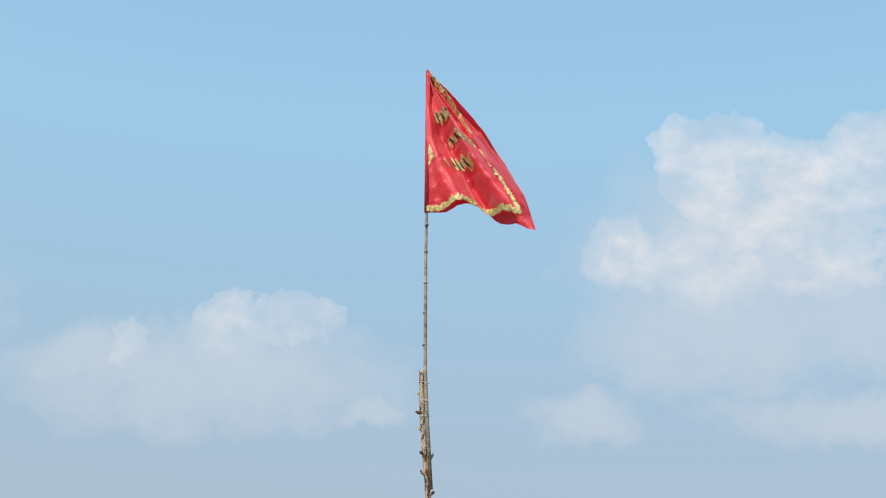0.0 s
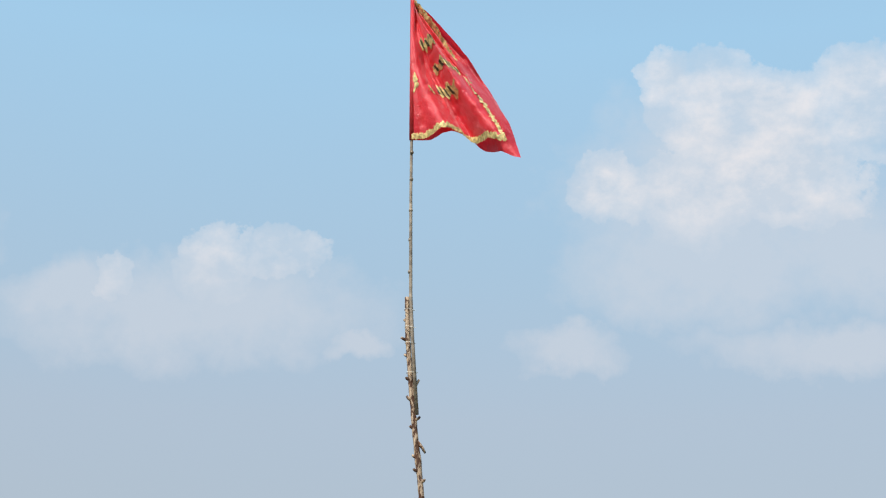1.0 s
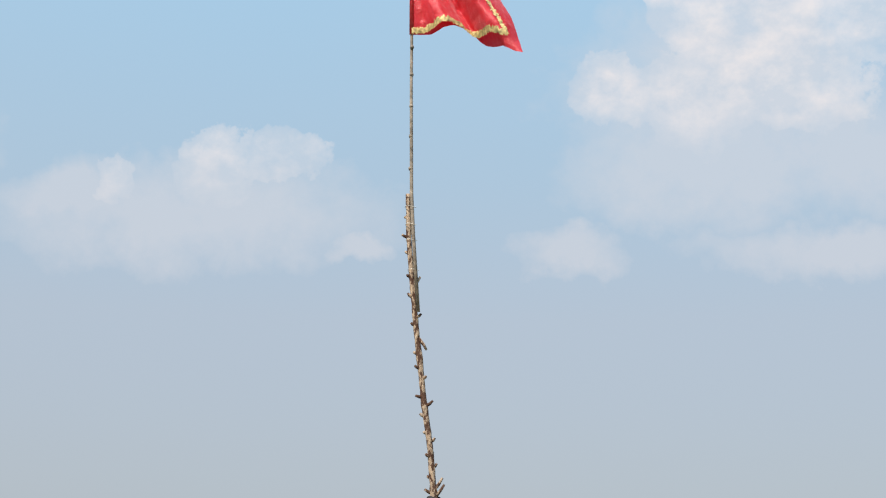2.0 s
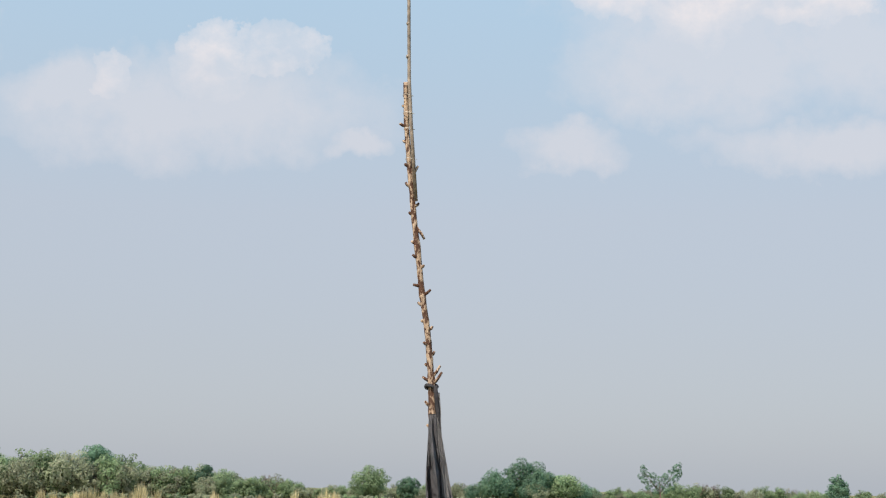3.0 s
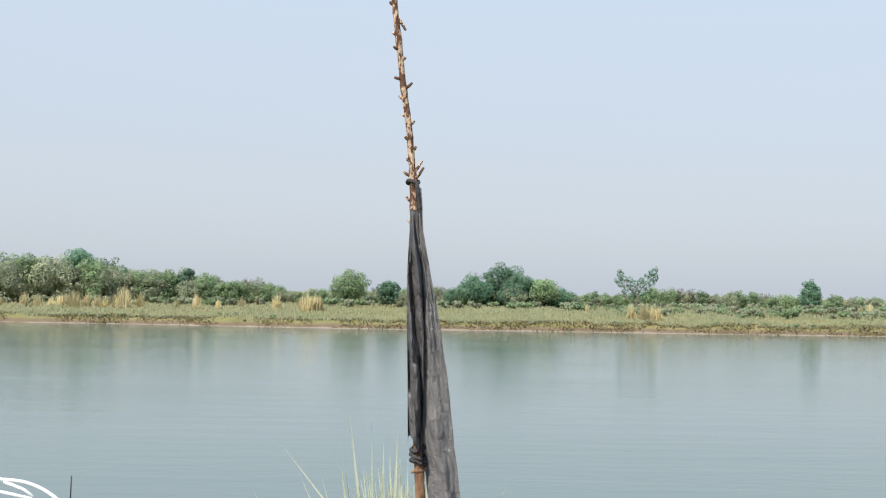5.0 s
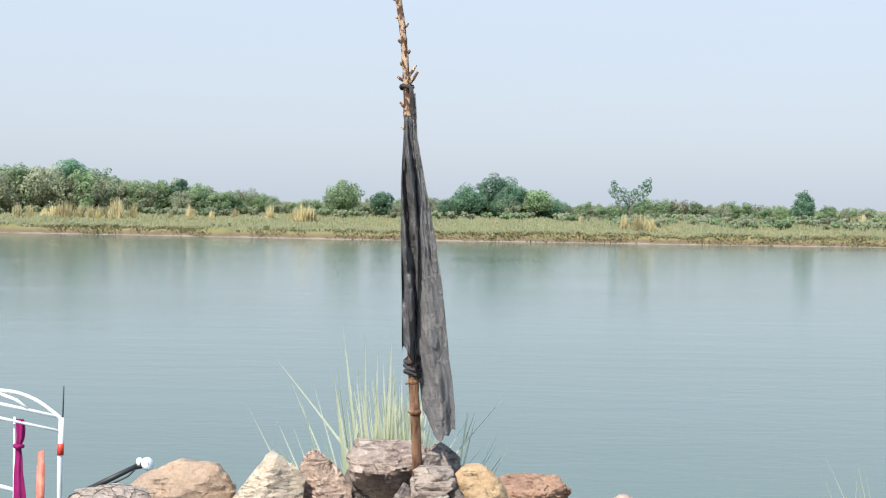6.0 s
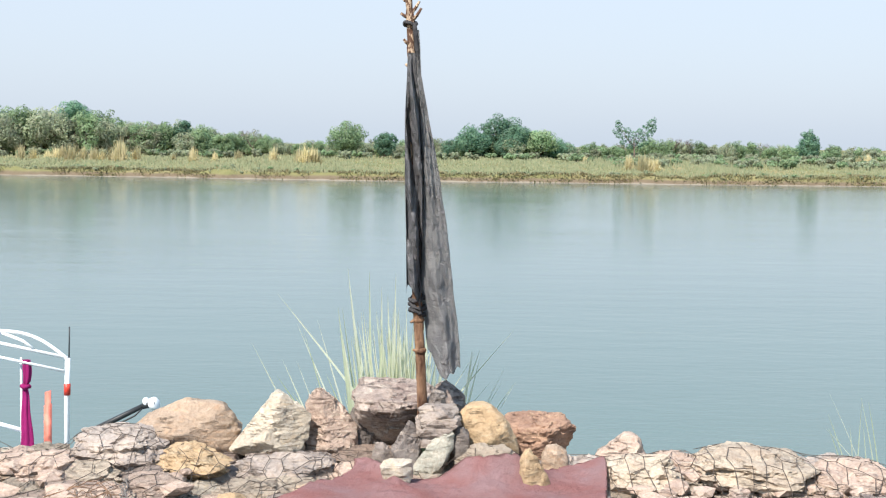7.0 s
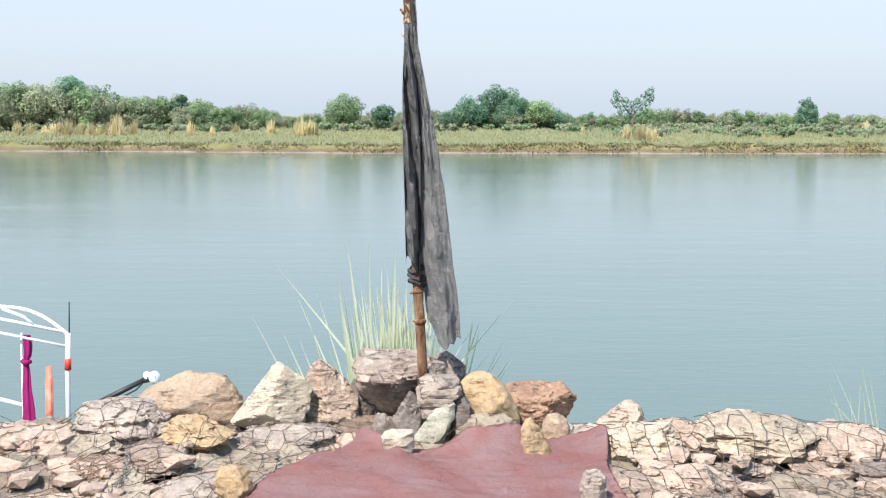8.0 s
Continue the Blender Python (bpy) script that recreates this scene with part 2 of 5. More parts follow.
def ground_material():
    m, n, b = material("bank_soil", 0.95, specular=0.1)
    p = spot(n)
    sp = n.add("ShaderNodeSeparateXYZ")
    n.link(p, sp.inputs[0])
    wob = n.noise(p, 0.35, 5.0, 0.6)
    height = n.math("ADD", sp.outputs[2], n.math("MULTIPLY", n.math("SUBTRACT", wob, 0.5), 0.5))
    soil = n.mix(n.noise(p, 1.3, 6.0, 0.65), (0.21, 0.16, 0.11), (0.10, 0.08, 0.055))
    grass = n.mix(n.ramp(n.noise(n.stretch(p, (0.5, 1.0, 1.0)), 0.22, 5.0), [(0.35, 0.0), (0.65, 1.0)]), (0.15, 0.16, 0.065), (0.24, 0.205, 0.105))
    sand = n.mix(n.noise(p, 0.6, 5.0), (0.31, 0.265, 0.21), (0.19, 0.16, 0.125))
    col = n.mix(n.ramp(n.math("ADD", n.math("MULTIPLY", height, 0.25), 0.9), [(0.250, 0.0), (0.268, 1.0)]), sand, soil)
    col = n.mix(n.ramp(n.math("ADD", n.math("MULTIPLY", height, 0.25), 0.9), [(0.325, 0.0), (0.385, 1.0)]), col, grass)
    n.link(col, b.inputs["Base Color"])
    relief(n, b, n.noise(p, 2.5, 7.0, 0.7), 0.8, 0.25)
    return m


def water_material():
    m, n, b = material("river_water", 0.10, specular=0.5)
    b.inputs["IOR"].default_value = 1.33
    p = spot(n)
    silt = n.noise(n.stretch(p, (0.03, 0.12, 1)), 1.0, 4.0)
    n.link(n.mix(silt, (0.068, 0.110, 0.094), (0.086, 0.132, 0.114)), b.inputs["Base Color"])
    small = n.noise(n.stretch(p, (0.7, 1.6, 1)), 2.6, 4.0, 0.6, 0.4)
    swell = n.noise(n.stretch(p, (0.25, 0.8, 1)), 0.8, 3.0, 0.5)
    streak = n.noise(n.stretch(p, (0.025, 0.10, 1)), 1.0, 5.0, 0.6, 0.5)
    calm = n.ramp(streak, [(0.35, 0.35), (0.65, 1.0)])
    h = n.math("ADD", n.math("MULTIPLY", n.math("MULTIPLY", small, calm), 0.6), swell)
    relief(n, b, h, 0.13, 0.12)
    return m


BARK = bark_material()
CANE = plain("cane", (0.32, 0.26, 0.20), 0.5, wear=0.3, scale=30)
THREAD = plain("thread", (0.72, 0.68, 0.60), 0.9)
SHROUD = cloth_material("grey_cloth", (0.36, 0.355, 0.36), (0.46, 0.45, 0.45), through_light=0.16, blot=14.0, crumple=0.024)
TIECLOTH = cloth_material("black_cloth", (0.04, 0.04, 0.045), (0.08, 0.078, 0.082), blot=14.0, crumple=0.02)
# Same grey cloth for the wound side, with its shade put into the colour.
SHROUD_SHADED = cloth_material("shaded_grey_cloth", (0.19, 0.19, 0.203), (0.31, 0.305, 0.315), through_light=0.06, blot=14.0, crumple=0.02)
RED = cloth_material("red_cloth", (0.97, 0.045, 0.080), (0.93, 0.014, 0.028), through_light=0.38, rough=0.42, crumple=0.010)
MAT = cloth_material("maroon_cloth", (0.44, 0.205, 0.192), (0.45, 0.285, 0.288), through_light=0.0, blot=5.0, crumple=0.012)
GOLD = plain("gold_braid", (0.78, 0.58, 0.25), 0.55, wear=0.35, scale=60)
INK = plain("dark_thread", (0.05, 0.05, 0.03), 0.8)
WIRE = plain("rusty_wire", (0.10, 0.075, 0.06), 0.7, 0.3, wear=0.35, scale=25)
DEADWOOD = plain("dead_wood", (0.22, 0.13, 0.08), 0.9, wear=0.3, scale=30)
GALV = plain("galvanised_wire", (0.22, 0.20, 0.18), 0.6, 0.4, wear=0.3, scale=20)
PAINT = plain("white_paint", (0.80, 0.81, 0.82), 0.4, wear=0.06, scale=6)
REDPAINT = plain("red_paint", (0.62, 0.05, 0.03), 0.45)
SALMON = plain("faded_red_paint", (0.80, 0.22, 0.16), 0.6, wear=0.25, scale=12)
BLACK = plain("black_rubber", (0.025, 0.027, 0.03), 0.5)
MAGENTA = cloth_material("magenta_cloth", (0.42, 0.03, 0.19), (0.30, 0.02, 0.13), through_light=0.15)
HULL = plain("hull_paint", (0.30, 0.36, 0.42), 0.5, wear=0.2, scale=4)
TRUNK = plain("tree_bark", (0.16, 0.12, 0.09), 0.9, wear=0.3, scale=3)
# Distance haze is put into these tree leaf colours: lifted, paler and bluer.
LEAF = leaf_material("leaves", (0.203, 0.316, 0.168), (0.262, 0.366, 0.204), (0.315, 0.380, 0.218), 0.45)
LEAFDARK = leaf_material("dark_leaves", (0.121, 0.251, 0.170), (0.172, 0.303, 0.193), (0.204, 0.316, 0.199), 0.45)
LEAFDRY = leaf_material("hazy_pale_leaves", (0.282, 0.348, 0.218), (0.341, 0.393, 0.254), (0.393, 0.361, 0.277), 0.45)
REED = leaf_material("dry_reeds", (0.54, 0.46, 0.26), (0.66, 0.58, 0.37), (0.42, 0.40, 0.20))
GRASSFAR = leaf_material("bank_grass", (0.22, 0.25, 0.14), (0.34, 0.32, 0.20), (0.21, 0.25, 0.14))
EDGEGRASS = leaf_material("edge_grass", (0.17, 0.16, 0.08), (0.29, 0.23, 0.13), (0.16, 0.17, 0.08))
GRASSNEAR = leaf_material("river_grass", (0.525, 0.600, 0.348), (0.875, 0.888, 0.725), (0.775, 0.792, 0.638), 0.5)
WATER = water_material()
SOIL = ground_material()
CORE_FILL = plain("dark_core", (0.16, 0.13, 0.11), 0.95, wear=0.3, scale=9)


# ---------------------------------------------------------------- building blocks
def finish(bm, name, mat, smooth=True, sharp=None):
    me = bpy.data.meshes.new(name)
    bm.to_mesh(me)
    bm.free()
    for p in me.polygons:
        p.use_smooth = smooth
    if sharp:
        me.set_sharp_from_angle(angle=radians(sharp))
    me.materials.append(mat)
    return me


def mesh_of(name, verts, faces, mat, smooth=False):
    me = bpy.data.meshes.new(name)
    me.from_pydata(verts, [], faces)
    me.update()
    for p in me.polygons:
        p.use_smooth = smooth
    me.materials.append(mat)
    return me


def part(name, data, mat=None, parent=None, label=""):
    """One mesh object under a thing or part; a bmesh or a finished mesh in the parent's space."""
    me = finish(data, name, mat) if isinstance(data, bmesh.types.BMesh) else data
    ob = new(name, me)
    ob.parent = parent
    return tagged(ob, label)


def thing(name, label, category, at=(0, 0, 0), group="", kind=""):
    ob = new(name)
    ob.location = at
    ob.empty_display_size = 0.1
    return tagged(ob, label, category, group, kind)


def tube(points, radii, sides=8, bm=None, closed_ends=True, squash=None):
    """A tapered tube along points."""
    bm = bm or bmesh.new()
    rings = []
    pts = [Vector(p) for p in points]
    side = None
    for i, p in enumerate(pts):
        d = (pts[min(i + 1, len(pts) - 1)] - pts[max(i - 1, 0)]).normalized()
        if side is None:
            side = d.cross(Vector((0.31, 0.95, 0.07)) if abs(d.y) < 0.9 else Vector((1, 0, 0))).normalized()
        side = (side - d * side.dot(d)).normalized()
        other = d.cross(side)
        r = radii[i] if isinstance(radii, (list, tuple)) else radii
        rings.append([bm.verts.new(p + (side * math.cos(a) + other * math.sin(a)) * r)
                      for a in (2 * math.pi * k / sides for k in range(sides))])
    for a, b in zip(rings, rings[1:]):
        for k in range(sides):
            bm.faces.new((a[k], a[(k + 1) % sides], b[(k + 1) % sides], b[k]))
    if closed_ends:
        bm.faces.new(rings[0][::-1])
        bm.faces.new(rings[-1])
    return bm


def cut_rock(seed, size, outline, front=(), rough=0.05, level=5, ledges=0.04, worn=48, lean=0.25, chips_by=0.05, breaks=9):
    """A broken stone with flat faces and worn arrises: a convex outline (half sizes, seen from the bank) and its front faces; its foot is at z 0."""
    r = random.Random(seed)
    planes = [(Vector((0, 1, 0)), 0.9), (Vector((0, -1, 0)), 0.95), (Vector((0, 0, -1)), 1.0)]
    for (xa, za), (xb, zb) in zip(outline, outline[1:] + outline[:1]):
        nx, nz = zb - za, xa - xb
        size_n = math.hypot(nx, nz)
        if size_n < 1e-6:
            continue
        nx, nz = -nx / size_n, -nz / size_n
        d = nx * xa + nz * za
        if d < 0:
            nx, nz, d = -nx, -nz, -d
        for back in (1, -1):
            tilt = r.uniform(0.3, 1.3) * lean * back
            k = math.sqrt(1 + tilt * tilt)
            planes.append((Vector((nx, tilt, nz)) / k, max(0.12, (d + abs(tilt) * 0.1) / k)))
    for f in front:
        planes.append((Vector(f[:3]).normalized(), f[3]))
    for k in range(breaks):
        v = Vector((r.gauss(0, 1), r.uniform(-1.4, 0.2), r.gauss(0, 0.8))).normalized()
        planes.append((v, r.uniform(0.80, 1.0)))
    shift = Vector((r.uniform(0, 50), r.uniform(0, 50), r.uniform(0, 50)))
    bm = bmesh.new()
    bmesh.ops.create_icosphere(bm, subdivisions=level, radius=1.0)
    for v in bm.verts:
        d = v.co.normalized()
        c = d * sum(max(0.0, d.dot(n0) / dist) ** worn for n0, dist in planes) ** (-1.0 / worn)
        w = Vector((c.x * size[0], c.y * size[1], c.z * size[2])) / max(size)
        chip = noise.noise(w * 3.1 + shift) * 0.6 + noise.noise(w * 7.3 + shift) * 0.35 + abs(noise.noise(w * 15 + shift)) * 0.3 + noise.noise(w * 31 + shift) * 0.12
        ledge = round(noise.noise(Vector((w.x * 0.8, w.y * 0.8, w.z * 11.0)) + shift) * 4.0) / 4.0
        c += d * chip * rough
        for grain, deep in ((3.4, 1.0), (7.5, 0.5)):
            cell = noise.voronoi(Vector((w.x, w.y, w.z * 1.9)) * grain + shift)[1][0]
            c += d * (noise.cell(cell * 13.7) - 0.5) * chips_by * deep
        v.co = Vector((c.x * (1 + ledge * ledges), c.y * (1 + ledge * ledges), c.z))
    low = min(v.co.z for v in bm.verts)
    for v in bm.verts:
        v.co = Vector((v.co.x * size[0] / 2, v.co.y * size[1] / 2, (v.co.z - low) * size[2] / 2))
    return bm


# ---------------------------------------------------------------- ground and water
WATER_Z = -2.65


def shore(x):
    """Distance of the far waterline at x."""
    return 143.5 + max(0.0, -x - 5) * 0.18 + 1.3 * noise.noise(Vector((x * 0.05, 3.1, 0))) + 0.5 * noise.noise(Vector((x * 0.25, 7.7, 0)))


def ground_z(x, y):
    if y < 6.0:
        return -0.34
    if y < 9.0:
        return -0.34 - (y - 6.0) / 3.0 * 3.6
    s = y - shore(x)
    n1 = noise.noise(Vector((x * 0.12, y * 0.12, 0)))
    n2 = noise.noise(Vector((x * 0.5, y * 0.4, 5)))
    if s < 0:
        return max(-3.94, -2.65 + s * 0.08)
    lip = 0.35 + 1.0 * noise.noise(Vector((x * 0.13, 1.0, 2))) + 0.7 * noise.noise(Vector((x * 0.55, 4.0, 2)))
    lip = max(lip, 0.05)
    h = 0.75 + 0.35 * noise.noise(Vector((x * 0.16, 9.0, 0))) + 0.3 * noise.noise(Vector((x * 0.7, 2.0, 0)))
    if s < lip:
        return -2.65 + 0.12 * s
    if s < lip + 0.8:
        return -2.65 + 0.12 * lip + (s - lip) / 0.8 * h
    z = -2.65 + 0.12 * lip + h + min(1.0, (s - lip - 0.8) / 42.0) * 1.2
    return z + 0.12 * n1 + 0.05 * n2


xs = [-3000, -1500, -700, -300, -150, -100] + [-80 + 0.5 * i for i in range(341)] + [110, 160, 300, 700, 1500, 3000]
ys = ([-1500, -400, -100, -20, 0, 4, 5.9, 6.0, 7.0, 8.0, 9.0, 30, 80, 130] + [138 + 0.3 * i for i in range(84)]
      + [164 + 2.0 * i for i in range(26)] + [230, 300, 500, 1000, 2000, 4000])
gv = [(x, y, ground_z(x, y)) for y in ys for x in xs]
nx = len(xs)
gf = [(j * nx + i, j * nx + i + 1, (j + 1) * nx + i + 1, (j + 1) * nx + i) for j in range(len(ys) - 1) for i in range(nx - 1)]
ground = tagged(new("ground", mesh_of("ground", gv, gf, SOIL, True)), "sandy river banks with dry grass", "ground", kind="structure")

wv = [(x, y, WATER_Z) for y in (6.6, 40, 100, 175) for x in (-2900, -200, 200, 2900)]
wf = [(j * 4 + i, j * 4 + i + 1, (j + 1) * 4 + i + 1, (j + 1) * 4 + i) for j in range(3) for i in range(3)]
water = tagged(new("water", mesh_of("water", wv, wf, WATER)), "calm blue-green river water with faint ripples", "water", kind="structure")


# ---------------------------------------------------------------- gabion bank
gabion = thing("gabion", "stone-filled wire gabion along the river edge", "gabion", (0, 5.2, -0.34), kind="structure")
GZ = -0.34


def in_gabion(ob, x, y, z, turn=0.0, tilt=(0.0, 0.0), size=1.0):
    ob.location, ob.rotation_euler = (x, y - 5.2, z - GZ), (tilt[0], tilt[1], turn)
    ob.scale = (size, size, size) if isinstance(size, (int, float)) else size


# One plain dark box under the stones closes the gaps between them.
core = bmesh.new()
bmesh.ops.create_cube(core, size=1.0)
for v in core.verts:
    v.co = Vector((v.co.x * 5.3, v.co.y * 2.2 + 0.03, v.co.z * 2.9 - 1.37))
part("core", core, CORE_FILL, gabion, "dark solid block beneath the stones")

# larger stones of the top course: material, x from, x to, y, depth, top, thickness, seed
COURSE = [
    (OCHRE, -1.12, -0.82, 5.93, 0.26, -0.035, 0.15, 3), (GREY, -1.55, -1.12, 6.08, 0.34, 0.015, 0.20, 4), (PINK, -1.80, -1.48, 5.85, 0.25, -0.05, 0.17, 5),
    (CREAM, 1.25, 1.76, 5.98, 0.40, -0.045, 0.19, 6), (PINK, 1.77, 2.20, 5.98, 0.34, -0.085, 0.20, 7), (CREAM, 0.80, 1.18, 5.93, 0.30, -0.06, 0.19, 8),
    (CREAM, 0.20, 0.445, 5.88, 0.20, -0.015, 0.15, 9), (GREY, -0.78, -0.36, 5.95, 0.30, -0.075, 0.17, 10), (PINK, -0.36, -0.14, 5.88, 0.24, -0.10, 0.15, 11),
    (TAN, -0.508, -0.313, 5.60, 0.18, -0.05, 0.15, 12), (CREAM, -1.62, -1.02, 5.05, 0.26, -0.085, 0.17, 13), (GREY, -1.02, -0.62, 5.28, 0.26, -0.09, 0.17, 14),
    (PINK, 1.06, 1.34, 6.10, 0.26, -0.085, 0.20, 24), (GREY, 0.60, 0.90, 6.10, 0.26, -0.10, 0.18, 25), (PINK, -2.25, -1.85, 6.05, 0.30, -0.04, 0.20, 26), (GREY, 1.70, 2.1, 6.12, 0.28, -0.12, 0.20, 27),
    (PINK, 0.93, 1.32, 5.55, 0.28, -0.10, 0.18, 15), (CREAM, 1.36, 1.86, 5.45, 0.30, -0.10, 0.18, 16), (CREAM, 1.28, 1.62, 5.05, 0.27, -0.10, 0.18, 17),
    (CREAM, -0.88, -0.50, 5.62, 0.20, -0.085, 0.15, 18), (PINK, -1.52, -1.12, 5.50, 0.26, -0.085, 0.18, 19),
]


def bed_z(x, y):
    """The lie of the gabion's top: it falls to the right and towards the bank."""
    return -0.108 - 0.022 * x + (min(y, 6.2) - 6.1) * 0.07


def slab_outline(r):
    """A flat, many-sided outline for a laid stone."""
    return [(-r.uniform(0.6, 0.95), -1), (-1, r.uniform(-0.5, 0.1)), (-r.uniform(0.5, 0.9), r.uniform(0.7, 0.95)), (r.uniform(-0.3, 0.3), 1),
            (r.uniform(0.5, 0.9), r.uniform(0.65, 0.95)), (1, r.uniform(-0.5, 0.2)), (r.uniform(0.6, 0.95), -1)]


net_stones = []
for mat, x0, x1, y, depth, top, thick, seed in COURSE:
    r = random.Random(seed)
    if y < 5.7:
        top = bed_z((x0 + x1) / 2, y) + 0.012
    bm = cut_rock(seed * 7 + 1, (x1 - x0 + 0.05, depth * 1.15, thick), slab_outline(r), [(r.uniform(-0.3, 0.3), -0.8, 0.6, 0.85), (r.uniform(-0.4, 0.4), -0.3, 1, 0.82)], rough=0.09, level=5, ledges=0.12, lean=0.4, chips_by=0.085)
    ob = part("stone", finish(bm, "stone", mat, True, 40), None, gabion)
    in_gabion(ob, (x0 + x1) / 2, y, top - thick, tilt=(0.10 + 0.06 * math.sin(seed), 0.05 * math.cos(seed * 2)))
    net_stones.append(ob)

pool = []
for k in range(22):
    mat = (GREY, PINK, CREAM, PINK, CREAM, GREY, TAN, WHITE, CREAM, MAUVE, GREY)[k % 11]
    r = random.Random(400 + k)
    bm = cut_rock(500 + k, (1.0, r.uniform(0.75, 1.0), r.uniform(0.36, 0.48)), slab_outline(r), [(r.uniform(-0.4, 0.4), -0.8, 0.55, 0.85), (r.uniform(-0.5, 0.5), -0.25, 1, 0.80)], rough=0.12, level=4, ledges=0.16, lean=0.4, chips_by=0.14)
    pool.append(finish(bm, "stone", mat, True, 40))
r = random.Random(77)
y = 4.15
while y < 6.28:
    x = -2.55 + r.uniform(0, 0.2)
    while x < 2.6:
        w = r.uniform(0.20, 0.50)
        cx = x + w / 2
        taken = any(x0 - 0.02 < cx < x1 + 0.02 and abs(y - cy) < d / 2 + 0.05 for _, x0, x1, cy, d, _, _, _ in COURSE)
        me = pool[r.randrange(len(pool))]
        high = max(v.co.z for v in me.vertices)
        deep = 0.15 + 0.36 * w
        top = bed_z(cx, y) + r.uniform(-0.030, 0.022) - (0.03 if taken else 0) - (0.03 if y > 6.15 else 0)
        tall = 0.10 + w * 0.42
        ob = part("stone", me, None, gabion)
        in_gabion(ob, cx, y + r.uniform(-0.05, 0.05), top - high * tall, r.uniform(-0.3, 0.3), (r.uniform(0.0, 0.20), r.uniform(-0.08, 0.08)), (w * 1.12, deep * 1.25, tall))
        net_stones.append(ob)
        x += w * 0.93
    y += 0.205

# chips and broken plates between the stones
chips = bmesh.new()
rc = random.Random(8)
for k in range(600):
    cx, cy = rc.uniform(-2.4, 2.4), rc.uniform(4.3, 6.05)
    w = rc.uniform(0.025, 0.095)
    if -0.95 < cx < 0.95 and cy < 6.1:
        continue
    first = len(chips.verts)
    got = bmesh.ops.create_icosphere(chips, subdivisions=1, radius=1.0)["verts"]
    a = rc.uniform(0, 6.28)
    cz = bed_z(cx, cy) - 0.012 + rc.uniform(-0.03, 0.008)
    for v in got:
        p = v.co * (1 + rc.uniform(-0.25, 0.2))
        x, y2 = p.x * w, p.y * w * 0.7
        v.co = Vector((cx + x * math.cos(a) - y2 * math.sin(a), cy + x * math.sin(a) + y2 * math.cos(a) - 5.2, cz + p.z * w * 0.38 - GZ))
tagged(part("stone_chips", finish(chips, "stone_chips", PINK, False), None, gabion, "small broken stone chips between the stones"), kind="stuff")

bpy.context.view_layer.update()
from mathutils.bvhtree import BVHTree


def tree_of(obs):
    vs, fs = [], []
    for o in obs:
        base = len(vs)
        vs += [o.matrix_world @ v.co for v in o.data.vertices]
        fs += [tuple(base + i for i in p.vertices) for p in o.data.polygons]
    return BVHTree.FromPolygons(vs, fs)


bed = tree_of(net_stones)


def top_at(x, y, default=-0.22):
    hit = bed.ray_cast(Vector((x, y, 1.0)), Vector((0, 0, -1)))
    return max(hit[0].z, default) if hit[0] is not None else default


# hexagonal wire netting laid over the stones
net = bmesh.new()
CELL_W, CELL_H = 0.150, 0.145
knots = {}
rr = random.Random(5)


def knot_at(i, j, s):
    key = (i, j, s)
    if key not in knots:
        x = -2.5 + (i + (0.5 if j % 2 else 0.0)) * CELL_W + (CELL_W * 0.33 if s else 0.0) + rr.uniform(-0.02, 0.02)
        y = 4.2 + j * CELL_H * 0.62 + rr.uniform(-0.02, 0.02)
        knots[key] = (x, min(y, 6.16))
    return knots[key]


GX, GY, STEP = 180, 74, 0.03
sheet = np.array([[top_at(-2.68 + i * STEP, 4.12 + j * STEP) for i in range(GX)] for j in range(GY)])
edge_pad = np.pad(sheet, 1, mode="edge")
sheet = np.max([edge_pad[a:a + GY, b:b + GX] for a in range(3) for b in range(3)], axis=0)
least = sheet.copy()
for k in range(8):
    e = np.pad(sheet, 1, mode="edge")
    sheet = np.maximum((e[:-2, 1:-1] + e[2:, 1:-1] + e[1:-1, :-2] + e[1:-1, 2:] + e[1:-1, 1:-1]) / 5, least - 0.02)


def net_z(x, y):
    fx, fy = min(max((x + 2.68) / STEP, 0), GX - 1.01), min(max((y - 4.12) / STEP, 0), GY - 1.01)
    i, j = int(fx), int(fy)
    u, v = fx - i, fy - j
    return float((sheet[j, i] * (1 - u) + sheet[j, i + 1] * u) * (1 - v) + (sheet[j + 1, i] * (1 - u) + sheet[j + 1, i + 1] * u) * v)


def wire(a, b):
    if rr.random() < 0.04:
        return
    pts = []
    for k in range(5):
        t = k / 4
        x, y = a[0] + (b[0] - a[0]) * t, a[1] + (b[1] - a[1]) * t
        pts.append((x, y, net_z(x, y) + 0.004))
    tube(pts, 0.0016, 4, net, False)


ROWS, COLS = 24, 34
for j in range(ROWS):
    for i in range(COLS):
        a, b = knot_at(i, j, 0), knot_at(i, j, 1)
        wire(a, b)
        if j + 1 < ROWS:
            k = i if j % 2 == 0 else i + 1
            wire(b, knot_at(k, j + 1, 0))
            if k - 1 >= 0:
                wire(a, knot_at(k - 1, j + 1, 1))
for v in net.verts:
    v.co -= Vector((0, 5.2, GZ))
